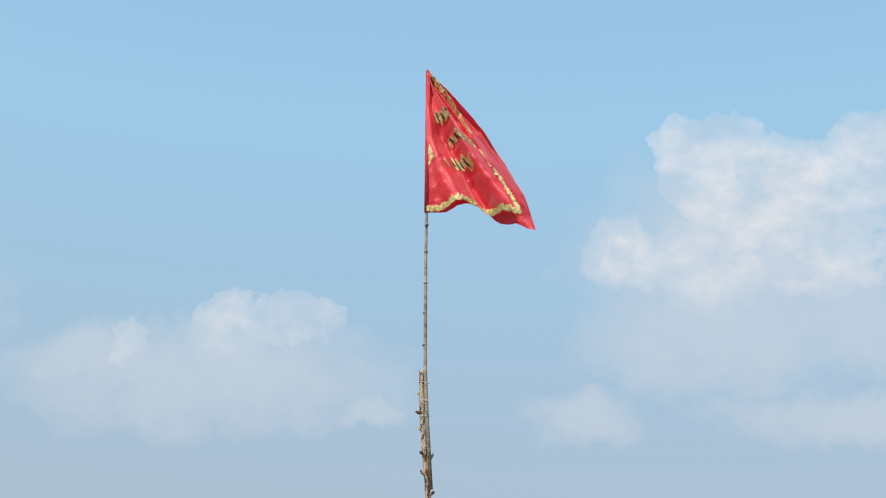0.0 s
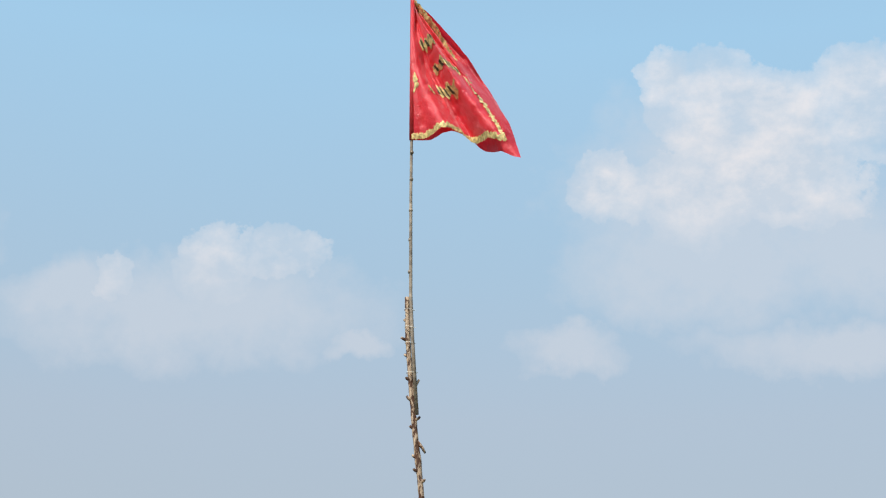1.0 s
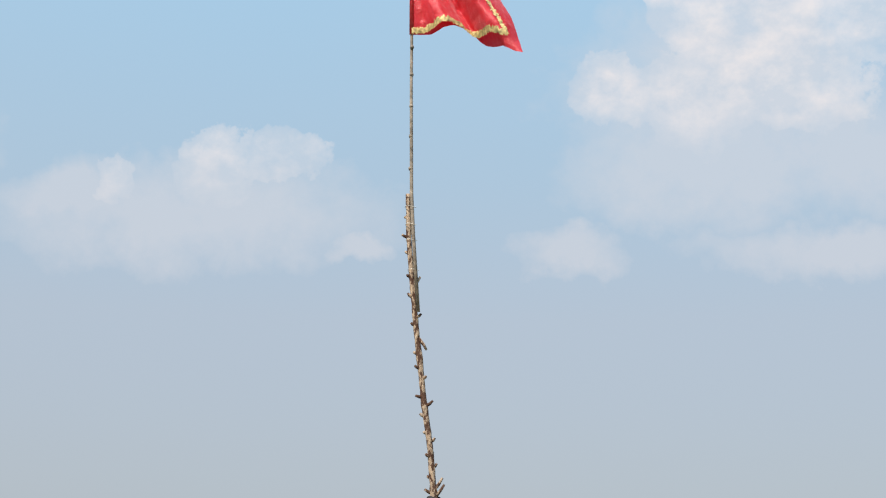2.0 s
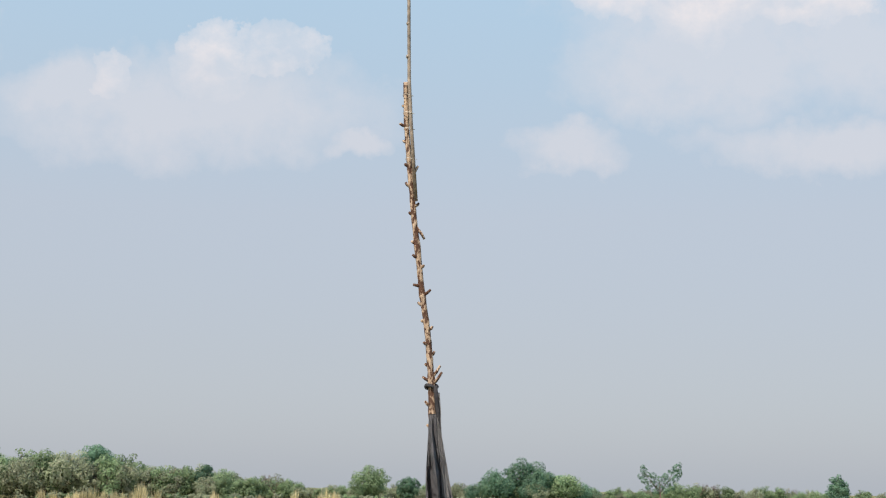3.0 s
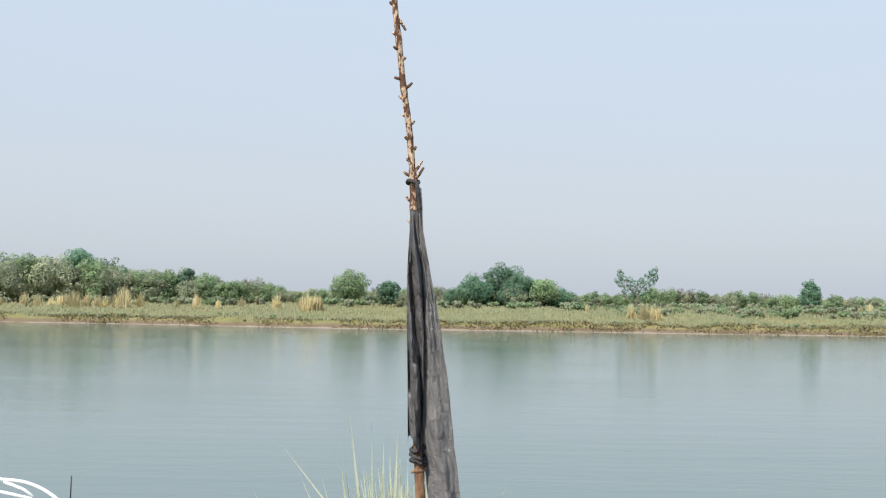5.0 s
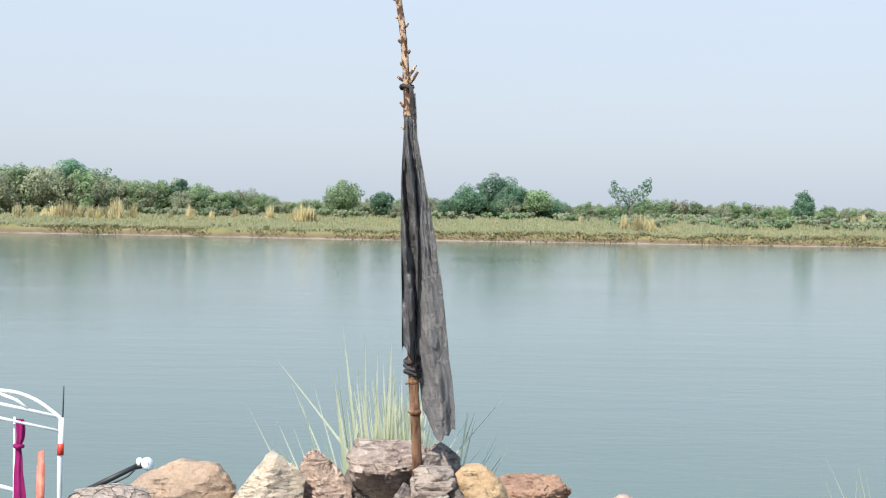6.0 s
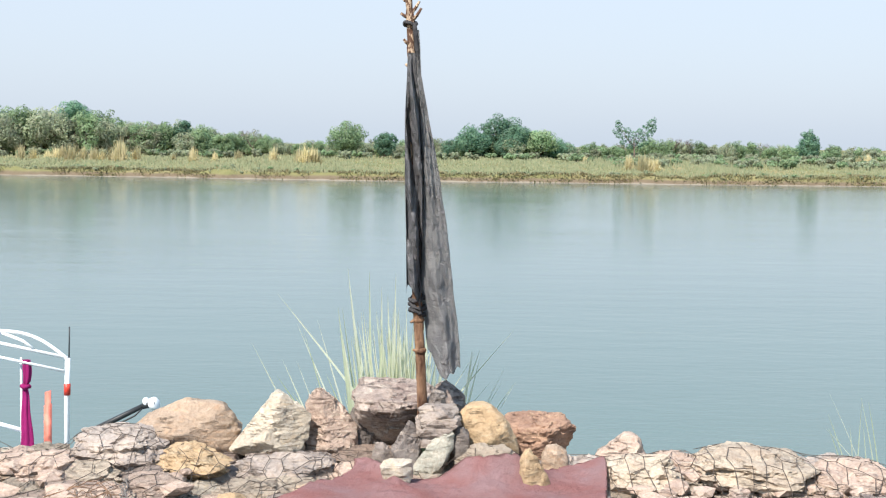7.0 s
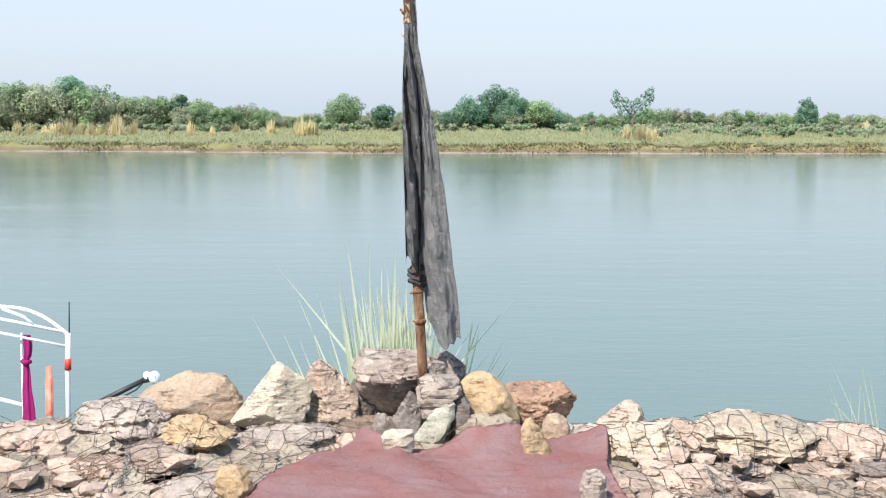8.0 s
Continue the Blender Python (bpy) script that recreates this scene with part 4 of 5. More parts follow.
# ---------------------------------------------------------------- grey cloth tied to the pole
def shroud():
    holder = thing("tied_cloth", "dark grey crumpled cloth tied to the branch pole", "cloth", (pole_x(1.84), PY, 1.84))
    o = Vector((pole_x(1.84), PY, 1.84))

    def edge(z, table):
        for (z0, v0), (z1, v1) in zip(table, table[1:]):
            if z >= z1:
                return v0 + (v1 - v0) * (z0 - z) / (z0 - z1)
        return table[-1][1]

    left = [(1.70, -0.050), (1.61, -0.052), (1.41, -0.060), (1.157, -0.058), (0.904, -0.050), (0.60, -0.044)]
    mid = [(1.70, -0.006), (1.61, 0.000), (1.41, 0.020), (1.157, 0.028), (0.904, 0.028), (0.60, 0.020)]
    bm = bmesh.new()
    rows, cols, grid = 150, 60, []
    for j in range(rows + 1):
        row = []
        for i in range(cols + 1):
            t = i / cols
            bottom = 0.62 + 0.05 * math.sin(t * 5) - 0.03 * t
            z = 1.70 + (bottom - 1.70) * j / rows
            a = math.pi * (1.08 - 1.16 * t)
            cx, rx = (edge(z, left) + edge(z, mid)) / 2, (edge(z, mid) - edge(z, left)) / 2
            k = min(1.0, (1.70 - z) / 0.2)
            fold = 0.019 * k * math.sin(15 * t + 9.0 * z + 1.5 * math.sin(4 * z)) + 0.009 * k * math.sin(31 * t + 15 * z + 2.0 * math.sin(9 * z)) + 0.034 * k * noise.noise(Vector((t * 5 + z * 2, z * 6, 1.0))) + 0.026 * k * abs(noise.noise(Vector((t * 7 + z * 9, z * 14, 4.0))))
            row.append(bm.verts.new(Vector((cx + rx * math.cos(a), PY - 0.012 - (0.022 + 0.03 * k + fold) * math.sin(a) - fold * 0.5, z)) - o))
        grid.append(row)
    for j in range(rows):
        for i in range(cols):
            bm.faces.new((grid[j][i], grid[j + 1][i], grid[j + 1][i + 1], grid[j][i + 1]))
    bmesh.ops.solidify(bm, geom=bm.faces[:], thickness=0.003)
    part("wrapped_side", bm, SHROUD_SHADED, holder, "grey cloth wound round the branch, shade in its colour")

    li = [(1.80, -0.022), (1.61, -0.012), (1.41, 0.000), (1.157, 0.006), (0.904, 0.006), (0.65, 0.014), (0.40, 0.050), (0.20, 0.085)]
    ri = [(1.80, 0.000), (1.61, 0.010), (1.41, 0.048), (1.157, 0.098), (0.904, 0.136), (0.65, 0.166), (0.40, 0.198), (0.20, 0.208)]
    bm = bmesh.new()
    rows, cols, grid = 170, 44, []
    for j in range(rows + 1):
        row = []
        for i in range(cols + 1):
            t = i / cols
            bottom = 0.235 + (0.13 * (0.32 - t) / 0.32 if t < 0.32 else 0.055 * (t - 0.32) / 0.68) + 0.008 * math.sin(t * 23)
            z = 1.80 + (bottom - 1.80) * j / rows
            x0, x1 = edge(z, li), edge(z, ri)
            k = min(1.0, (1.80 - z) / 0.5)
            y = -0.030 - 0.035 * math.sin(math.pi * t) * k + 0.014 * k * math.sin(t * 8.5 + 1.2 * z) + 0.022 * k * noise.noise(Vector((t * 3.0, z * 3.5, 8.0)))
            y += 0.012 * k * noise.noise(Vector((t * 9.0, z * 13.0, 3.0))) + 0.010 * k * abs(noise.noise(Vector((t * 12.0 + z * 5, z * 24.0, 5.0)))) + 0.005 * k * noise.noise(Vector((t * 26.0, z * 50.0, 9.0)))
            y += 0.05 * (1 - t) ** 4 * k
            x = x0 + (x1 - x0) * t + 0.004 * noise.noise(Vector((t * 2, z * 9, 6.0)))
            row.append(bm.verts.new(Vector((x, PY + y, z)) - o))
        grid.append(row)
    for j in range(rows):
        for i in range(cols):
            bm.faces.new((grid[j][i], grid[j + 1][i], grid[j + 1][i + 1], grid[j][i + 1]))
    bmesh.ops.solidify(bm, geom=bm.faces[:], thickness=0.003)
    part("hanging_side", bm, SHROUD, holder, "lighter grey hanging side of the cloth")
    # knot and the twisted neck that hangs from it
    ring = [(0.026 * math.cos(a), 0.026 * math.sin(a), -0.010 + 0.006 * math.sin(2 * a)) for a in (2 * math.pi * k / 24 for k in range(25))]
    part("knot", tube(ring, 0.009, 8), TIECLOTH, holder)
    neck = [(0.018, -0.024, -0.01), (0.026, -0.028, -0.07), (0.034, -0.026, -0.14), (0.040, -0.022, -0.24), (0.046, -0.02, -0.36)]
    part("twisted_neck", tube(neck, [0.010, 0.011, 0.012, 0.012, 0.014], 9), TIECLOTH, holder)
    for zk, wide in ((-1.24, 0.030), (-1.275, 0.031), (-1.305, 0.029)):
        loop = [(0.045 + wide * math.cos(a), wide * math.sin(a), zk + 0.012 * math.sin(a + zk * 40)) for a in (2 * math.pi * k / 24 for k in range(25))]
        part("tie", tube(loop, [0.010 + 0.004 * math.sin(k * 1.7) for k in range(25)], 8), TIECLOTH, holder)


shroud()


# ---------------------------------------------------------------- grass behind the rocks
def blade(verts, faces, base, tip, sag, width):
    base, tip = Vector(base), Vector(tip)
    n = 7
    start = len(verts)
    flat = Vector((1, 0.25, 0)) if abs((tip - base).x) < 0.25 else Vector((0.2, 0.2, 1)).normalized()
    for k in range(n + 1):
        t = k / n
        p = base.lerp(tip, t) + Vector((0, 0, sag * math.sin(math.pi * t)))
        w = width * (1 - t ** 1.6) * 0.5 + 0.0004
        verts.extend([tuple(p - flat * w), tuple(p + Vector((0, 0.002, 0))), tuple(p + flat * w)])
    for k in range(n):
        a = start + k * 3
        faces.extend([(a, a + 1, a + 4, a + 3), (a + 1, a + 2, a + 5, a + 4)])


rg = random.Random(19)
verts, faces = [], []
root = (-0.08, 6.62, -0.50)
for k in range(190):
    bx, by = root[0] + rg.gauss(0, 0.065), root[1] + rg.gauss(0, 0.05)
    tipx = bx + rg.gauss(-0.02, 0.09)
    blade(verts, faces, (bx, by, -0.5), (tipx, by + rg.uniform(-0.08, 0.08), rg.uniform(0.02, 0.50)), 0.0, rg.uniform(0.014, 0.027))
LONG = [(0.09, -0.675, 0.56, 0.02), (-0.405, -0.793, 0.326, 0.0), (-0.20, -0.335, 0.69, 0.0), (-0.21, -0.23, 0.67, 0.0), (-0.12, -0.10, 0.67, 0.0), (-0.23, -0.483, 0.433, 0.01),
        (-0.33, -0.582, 0.236, 0.01), (-0.19, 0.478, 0.395, 0.02), (-0.10, 0.234, 0.36, 0.01), (-0.30, 0.204, 0.55, 0.01), (0.14, 0.40, 0.148, 0.0), (-0.10, 0.365, 0.12, 0.01),
        (-0.16, -0.17, 0.60, 0.0), (-0.10, -0.14, 0.56, 0.0), (-0.26, -0.38, 0.50, 0.0), (-0.15, -0.30, 0.42, 0.0), (0.05, 0.16, 0.50, 0.0), (-0.12, 0.30, 0.30, 0.02)]
for k in range(8):
    LONG.append((rg.uniform(-0.36, -0.12), rg.uniform(-0.72, -0.30), rg.uniform(0.06, 0.42), 0.01))
for k in range(9):
    LONG.append((rg.uniform(-0.04, 0.22), rg.uniform(0.16, 0.52), rg.uniform(0.06, 0.34), 0.015))
for bx, tx, tz, sag in LONG:
    blade(verts, faces, (bx, 6.6 + rg.uniform(-0.05, 0.05), -0.45), (tx, 6.6 + rg.uniform(-0.06, 0.06), tz), sag, rg.uniform(0.020, 0.030))
for k in range(9):
    blade(verts, faces, (2.25 + rg.uniform(-0.1, 0.1), 6.55, -0.5), (2.02 + rg.uniform(-0.08, 0.2), 6.55, rg.uniform(-0.1, 0.12)), 0.03, 0.008)
tagged(new("river_grass", mesh_of("river_grass", verts, faces, GRASSNEAR, True)), "clump of long green grass blades behind the rocks", "grass", kind="stuff")


# ---------------------------------------------------------------- moored boat
boat = thing("boat", "moored boat with a white tubular canopy frame", "boat", (-4.6, 12.0, -2.9))
BO = Vector((-4.6, 12.0, -2.9))


def boat_tube(name, pts, r, mat=PAINT, label=""):
    return part(name, tube([Vector(p) - BO for p in pts], r, 10), mat, boat, label)


hull = bmesh.new()
sections = []
for k in range(13):
    t = k / 12
    half = 1.0 * (1 - abs(2 * t - 1) ** 3) + 0.05
    x = -1.9 + 3.9 * t
    sections.append([hull.verts.new((x, half, 1.0 + 0.2 * abs(2 * t - 1) ** 2)), hull.verts.new((x, half * 0.8, 0.35)), hull.verts.new((x, 0, 0.0)),
                     hull.verts.new((x, -half * 0.8, 0.35)), hull.verts.new((x, -half, 1.0 + 0.2 * abs(2 * t - 1) ** 2)), hull.verts.new((x, 0, 0.62))])
for a, b in zip(sections, sections[1:]):
    for i in range(6):
        hull.faces.new((a[i], a[(i + 1) % 6], b[(i + 1) % 6], b[i]))
hull.faces.new(sections[0])
hull.faces.new(sections[-1][::-1])
part("hull", hull, HULL, boat)
arch = [(-5.2, 12, -0.53), (-4.9, 12, -0.46), (-4.4, 12, -0.405), (-3.95, 12, -0.395), (-3.694, 12, -0.403), (-3.495, 12, -0.425), (-3.322, 12, -0.492), (-3.174, 12, -0.594), (-3.101, 12, -0.655)]
def rounded(points):
    """A smooth curve through points."""
    p = [Vector(q) for q in points]
    out = []
    for k in range(len(p) - 1):
        a, b, c, d = p[max(k - 1, 0)], p[k], p[k + 1], p[min(k + 2, len(p) - 1)]
        for i in range(5):
            t = i / 5
            out.append(0.5 * (2 * b + (c - a) * t + (2 * a - 5 * b + 4 * c - d) * t * t + (3 * b - a - 3 * c + d) * t ** 3))
    return out + [p[-1]]


boat_tube("arch", rounded(arch), 0.0165)
boat_tube("beam", [(-5.2, 12, -0.30), (-3.697, 12, -0.514), (-3.10, 12, -0.640)], 0.0155)
boat_tube("brace", [(-3.68, 12, -0.42), (-3.50, 12, -0.49), (-3.40, 12, -0.565)], 0.014)
boat_tube("rail", [(-5.2, 11.9, -0.34), (-3.70, 11.94, -0.626), (-3.13, 11.98, -0.755)], 0.0135)
boat_tube("post", [(-3.101, 12, -0.64), (-3.112, 12, -1.0), (-3.118, 12, -1.95)], 0.023)
boat_tube("post", [(-5.2, 12, -0.25), (-5.2, 12, -1.95)], 0.026)
boat_tube("band", [(-3.107, 12, -0.872), (-3.109, 12, -0.975)], 0.029, REDPAINT, "red painted band")
boat_tube("aerial", [(-3.083, 12.0, -0.36), (-3.09, 12.0, -0.66)], 0.006, BLACK, "thin dark aerial")
boat_tube("side_rail", [(-5.2, 12.1, -0.95), (-3.72, 12.1, -1.27), (-3.45, 12.1, -1.345)], 0.020)
boat_tube("stake", [(-3.515, 12, -0.64), (-3.52, 12, -1.95)], 0.009, PAINT)
stake = bmesh.new()
bmesh.ops.create_cube(stake, size=1.0)
bmesh.ops.bevel(stake, geom=stake.edges[:], offset=0.12, segments=2, affect="EDGES")
for v in stake.verts:
    v.co = Vector((v.co.x * 0.062 - 3.285 + v.co.z * 0.012, v.co.y * 0.05 + 12, v.co.z * 1.0 - 1.45 + (0.015 * (v.co.x > 0) if v.co.z > 0 else 0))) - BO
part("board", stake, SALMON, boat, "upright faded red painted board")

scarf = thing("scarf", "magenta scarf knotted to the canopy frame", "scarf", (-3.47, 11.97, -1.32))
bm = bmesh.new()
rows, cols, grid = 60, 36, []
for j in range(rows + 1):
    t = j / rows
    zz = -0.655 + t * (-1.50 + 0.655)
    if t < 0.24:
        wd = 0.085 - 0.12 * abs(t - 0.10)
    elif t < 0.34:
        wd = 0.046 + 0.18 * abs(t - 0.29)
    else:
        wd = 0.056 + 0.075 * (t - 0.34) / 0.66
    cx = -3.462 + 0.008 * math.sin(t * 9) - 0.012 * math.exp(-((t - 0.3) / 0.08) ** 2)
    row = []
    for i in range(cols):
        a = 2 * math.pi * i / cols
        q = 0.46 * wd * (1 + 0.22 * math.sin(5 * a + 4 * t)) * 0.95
        row.append(bm.verts.new((cx + q * math.cos(a) + 3.47, 0.6 * q * math.sin(a), zz + 1.32)))
    grid.append(row)
for j in range(rows):
    for i in range(cols):
        bm.faces.new((grid[j][i], grid[j][(i + 1) % cols], grid[j + 1][(i + 1) % cols], grid[j + 1][i]))
part("drape", bm, MAGENTA, scarf)
part("knot", tube([(-0.032, 0, 0.43), (0.0, -0.03, 0.42), (0.032, 0, 0.425), (0.0, 0.03, 0.43), (-0.032, 0, 0.43)], 0.022, 10), MAGENTA, scarf)

motor = thing("boat_motor", "black long-tail shaft with two white discs", "boat motor", (-2.9, 12.0, -1.9))
MO = Vector((-2.9, 12.0, -1.9))
part("shaft", tube([Vector(p) - MO for p in ((-3.02, 12, -1.36), (-2.71, 12, -1.207), (-2.44, 12, -1.07))], [0.026, 0.026, 0.022], 12), BLACK, motor)
part("stand", tube([Vector(p) - MO for p in ((-2.99, 12, -1.95), (-2.97, 12, -1.32))], 0.03, 10), BLACK, motor)
part("cable", tube([Vector(p) - MO for p in ((-2.72, 11.96, -1.25), (-2.58, 11.95, -1.19), (-2.50, 11.96, -1.15), (-2.44, 11.97, -1.09))], 0.008, 8), BLACK, motor)
for c, rr2, thick in (((-2.405, 12, -1.03), 0.040, 0.010), ((-2.335, 11.99, -1.045), 0.060, 0.022)):
    d = Vector((0.75, -0.5, 0.35)).normalized()
    cc = Vector(c) - MO
    part("disc", tube([cc - d * thick, cc - d * thick * 0.6, cc + d * thick * 0.6, cc + d * thick], [rr2 * 0.9, rr2, rr2, rr2 * 0.88], 24), PAINT, motor, "white painted disc")
part("hub", tube([Vector((-2.44, 12, -1.07)) - MO, Vector((-2.32, 11.99, -1.045)) - MO], 0.028, 12), BLACK, motor)


# ---------------------------------------------------------------- far bank: trees, bushes, reeds, grass
def leaves_mesh(name, clumps, count, size, mat, seed, droop=0.0):
    """Many small leaf sprays on the skins of clumps (x, y, z, radius)."""
    g = np.random.RandomState(seed)
    weight = np.array([c[3] ** 2 for c in clumps])
    pick = g.choice(len(clumps), count, p=weight / weight.sum())
    c = np.array(clumps)[pick]
    d = g.normal(size=(count, 3))
    d /= np.linalg.norm(d, axis=1)[:, None]
    rad = c[:, 3] * (0.74 + 0.34 * g.rand(count))
    p = c[:, :3] + d * rad[:, None] * np.array([1.0, 1.0, 0.82])
    nrm = d * 0.9 + g.normal(size=(count, 3)) * 0.40 + np.array([0, 0, 0.35])
    nrm /= np.linalg.norm(nrm, axis=1)[:, None]
    t = np.cross(nrm, g.normal(size=(count, 3)))
    t /= np.linalg.norm(t, axis=1)[:, None]
    b = np.cross(nrm, t)
    s = size * (0.55 + 0.9 * g.rand(count))[:, None]
    quad = np.stack([p - t * s, p - b * s * 0.45, p + t * s, p + b * s * 0.45], axis=1).reshape(-1, 3)
    faces = [(4 * i, 4 * i + 1, 4 * i + 2, 4 * i + 3) for i in range(count)]
    me = mesh_of(name, quad.tolist(), faces, mat, True)
    soft = d + nrm * 0.55
    soft /= np.linalg.norm(soft, axis=1)[:, None]
    me.normals_split_custom_set_from_vertices(np.repeat(soft, 4, axis=0).tolist())
    return me


def make_tree(label, h, w, trunk_h, clumps, leaves, size, mat, seed, name="tree", category="tree", girth=1.0):
    """A tree at the origin: clumps None gives a rounded uneven crown."""
    r = random.Random(seed)
    t = thing(name, label, category, group="trees on the far bank")
    if clumps is None:
        clumps = []
        mid, half = (h + trunk_h) / 2, (h - trunk_h) / 2
        for k in range(44):
            a, e = r.uniform(0, 2 * math.pi), math.asin(r.uniform(-0.95, 1.0))
            f = r.uniform(0.40, 1.0)
            cr = w * r.uniform(0.08, 0.19)
            clumps.append((math.cos(a) * math.cos(e) * (w / 2 - cr) * f * 1.1, math.sin(a) * math.cos(e) * (w / 2 - cr) * f * 1.1, mid + math.sin(e) * (half - cr * 0.8) * f * 1.08, cr))
    bm = bmesh.new()
    rt = 0.045 * girth * h ** 0.9
    top = Vector((r.uniform(-0.2, 0.2), r.uniform(-0.2, 0.2), trunk_h + 0.35 * (h - trunk_h)))
    tube([(0, 0, -0.4), (0.05, 0, trunk_h * 0.5), tuple(top)], [rt * 1.3, rt, rt * 0.5], 7, bm)
    for c in clumps[::2]:
        st = Vector((0, 0, trunk_h * 0.8)).lerp(top, r.random())
        end = Vector(c[:3])
        tube([st, st.lerp(end, 0.5) + Vector((0, 0, 0.12 * h * r.uniform(-0.3, 0.6))), end], [rt * 0.42, rt * 0.28, rt * 0.08], 5, bm)
    part("trunk", bm, TRUNK, t)
    part("crown", leaves_mesh("crown", clumps, int(leaves * 2.2), size * 0.68, mat, seed), None, t)
    return t


def bare_tree(label, h, seed):
    r = random.Random(seed)
    t = thing("tree", label, "tree", group="trees on the far bank")
    bm = bmesh.new()

    def grow(p, d, length, rad, depth):
        q = p + d * length
        tube([p, p.lerp(q, 0.5) + Vector((r.uniform(-0.05, 0.05), 0, 0)) * length, q], [rad, rad * 0.8, rad * 0.6], 5, bm)
        if depth:
            for k in range(3):
                nd = (d + Vector((r.uniform(-0.8, 0.8), r.uniform(-0.5, 0.5), r.uniform(-0.1, 0.5)))).normalized()
                grow(q, nd, length * r.uniform(0.6, 0.8), rad * 0.6, depth - 1)

    grow(Vector((0, 0, -0.3)), Vector((0, 0, 1)), h * 0.36, 0.10, 4)
    part("trunk", bm, TRUNK, t)
    part("crown", leaves_mesh("crown", [(r.uniform(-0.8, 0.8), 0, h * r.uniform(0.5, 0.9), 0.35) for _ in range(8)], 120, 0.14, LEAFDRY, seed), None, t)
    return t


def stand(ob, x, y, s=1.0, turn=0.0, stretch=1.0):
    """A copy of a tree or bush with its foot on the ground."""
    m = pose(x, y, ground_z(x, y), 0, 0, turn) @ Matrix.Diagonal((s, s, s * stretch, 1))
    return copy_thing(ob, m)


def settle(ob, x, y, turn=0.0):
    ob.matrix_basis = pose(x, y, ground_z(x, y), 0, 0, turn)


# the trees that stand out singly
single = [
    ("tall dark green tree above the wood", 7.7, 6.2, 3.8, None, 3200, 0.20, LEAFDARK, 151, -50.2, 198, 0.92),
    ("dark conical tree in the wood", 5.4, 3.6, 0.1, None, 2200, 0.19, LEAFDARK, 102, -33.4, 192, 0.90),
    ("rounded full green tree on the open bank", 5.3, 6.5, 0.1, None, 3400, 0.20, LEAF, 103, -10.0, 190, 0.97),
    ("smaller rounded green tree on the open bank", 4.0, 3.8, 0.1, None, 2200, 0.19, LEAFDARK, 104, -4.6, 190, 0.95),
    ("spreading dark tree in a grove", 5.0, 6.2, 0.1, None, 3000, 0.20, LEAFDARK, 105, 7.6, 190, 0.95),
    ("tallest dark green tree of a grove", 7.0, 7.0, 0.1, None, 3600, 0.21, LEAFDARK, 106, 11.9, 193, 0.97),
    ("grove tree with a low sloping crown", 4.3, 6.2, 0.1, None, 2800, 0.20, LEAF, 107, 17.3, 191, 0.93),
    ("compact dark round tree above the reeds", 4.9, 4.2, 0.1, None, 2600, 0.19, LEAFDARK, 108, 55.4, 190, 0.96),
]
protos = []
for label, h, w, th, cl, nl, sz, mat, seed, x, y, k in single:
    t = make_tree(label, h, w, th, cl, nl, sz, mat, seed)
    settle(t, x, y, seed * 37)
    protos.append((t, h))
lone = make_tree("sparse open tree with two raised tufts", 5.8, 5.6, 1.8,
                 [(-2.1, 0, 4.6, 0.55), (-2.4, 0.2, 3.9, 0.5), (-2.0, 0, 3.3, 0.5), (2.2, 0, 5.0, 0.62), (2.3, 0.1, 4.3, 0.65), (1.9, 0, 3.6, 0.6), (-0.9, 0, 4.0, 0.5),
                  (-0.2, 0.2, 3.5, 0.6), (0.7, 0, 3.9, 0.5), (-1.1, 0, 3.0, 0.55), (0.9, 0.1, 3.1, 0.6), (0.0, 0, 2.6, 0.55), (-0.6, 0, 2.0, 0.5), (0.7, 0, 2.1, 0.5), (-1.6, 0.1, 4.1, 0.45), (1.4, 0, 4.5, 0.4), (2.5, 0, 5.5, 0.35), (-2.2, 0, 5.1, 0.35), (-1.5, 0, 2.5, 0.45), (1.5, 0, 2.6, 0.5)], 1000, 0.17, LEAFDARK, 131, girth=0.5)
lone.matrix_basis = pose(30.0, 186, ground_z(30.0, 186)) @ Matrix.Diagonal((1.06, 1.06, 1.07, 1))
dry1 = bare_tree("nearly bare grey-brown tree", 4.2, 141)
settle(dry1, -23.4, 191)
dry2 = stand(dry1, 39.5, 194, 0.85, 70)
dry3 = stand(dry1, 50.3, 196, 0.72, 140)
dry4 = stand(dry1, 36.8, 195, 0.85, 200)

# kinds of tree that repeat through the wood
kinds = [make_tree("green tree of the riverside wood", 5.0, 5.6, -0.3, None, 2600, 0.21, LEAF, 111), make_tree("pale green tree of the riverside wood", 5.0, 5.0, -0.3, None, 2400, 0.20, LEAFDRY, 112),
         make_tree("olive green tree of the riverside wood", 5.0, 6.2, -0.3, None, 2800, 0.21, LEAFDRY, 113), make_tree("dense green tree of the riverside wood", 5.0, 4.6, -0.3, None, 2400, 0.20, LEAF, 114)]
PROFILE = [(-75, 6.2), (-58, 6.3), (-53, 6.4), (-47, 5.2), (-42, 4.7), (-35, 4.4), (-31, 3.7), (-25, 3.1), (-20, 2.1), (-14, 1.9), (-8, 2.2), (0, 2.0), (3, 2.8), (10, 3.2), (18, 2.8), (22, 2.0),
           (28, 2.0), (34, 2.6), (40, 2.8), (46, 2.8), (52, 2.2), (58, 2.0), (68, 1.9), (85, 2.0)]


def wood_height(x):
    for (x0, h0), (x1, h1) in zip(PROFILE, PROFILE[1:]):
        if x <= x1:
            return h0 + (h1 - h0) * (x - x0) / (x1 - x0)
    return 2.0


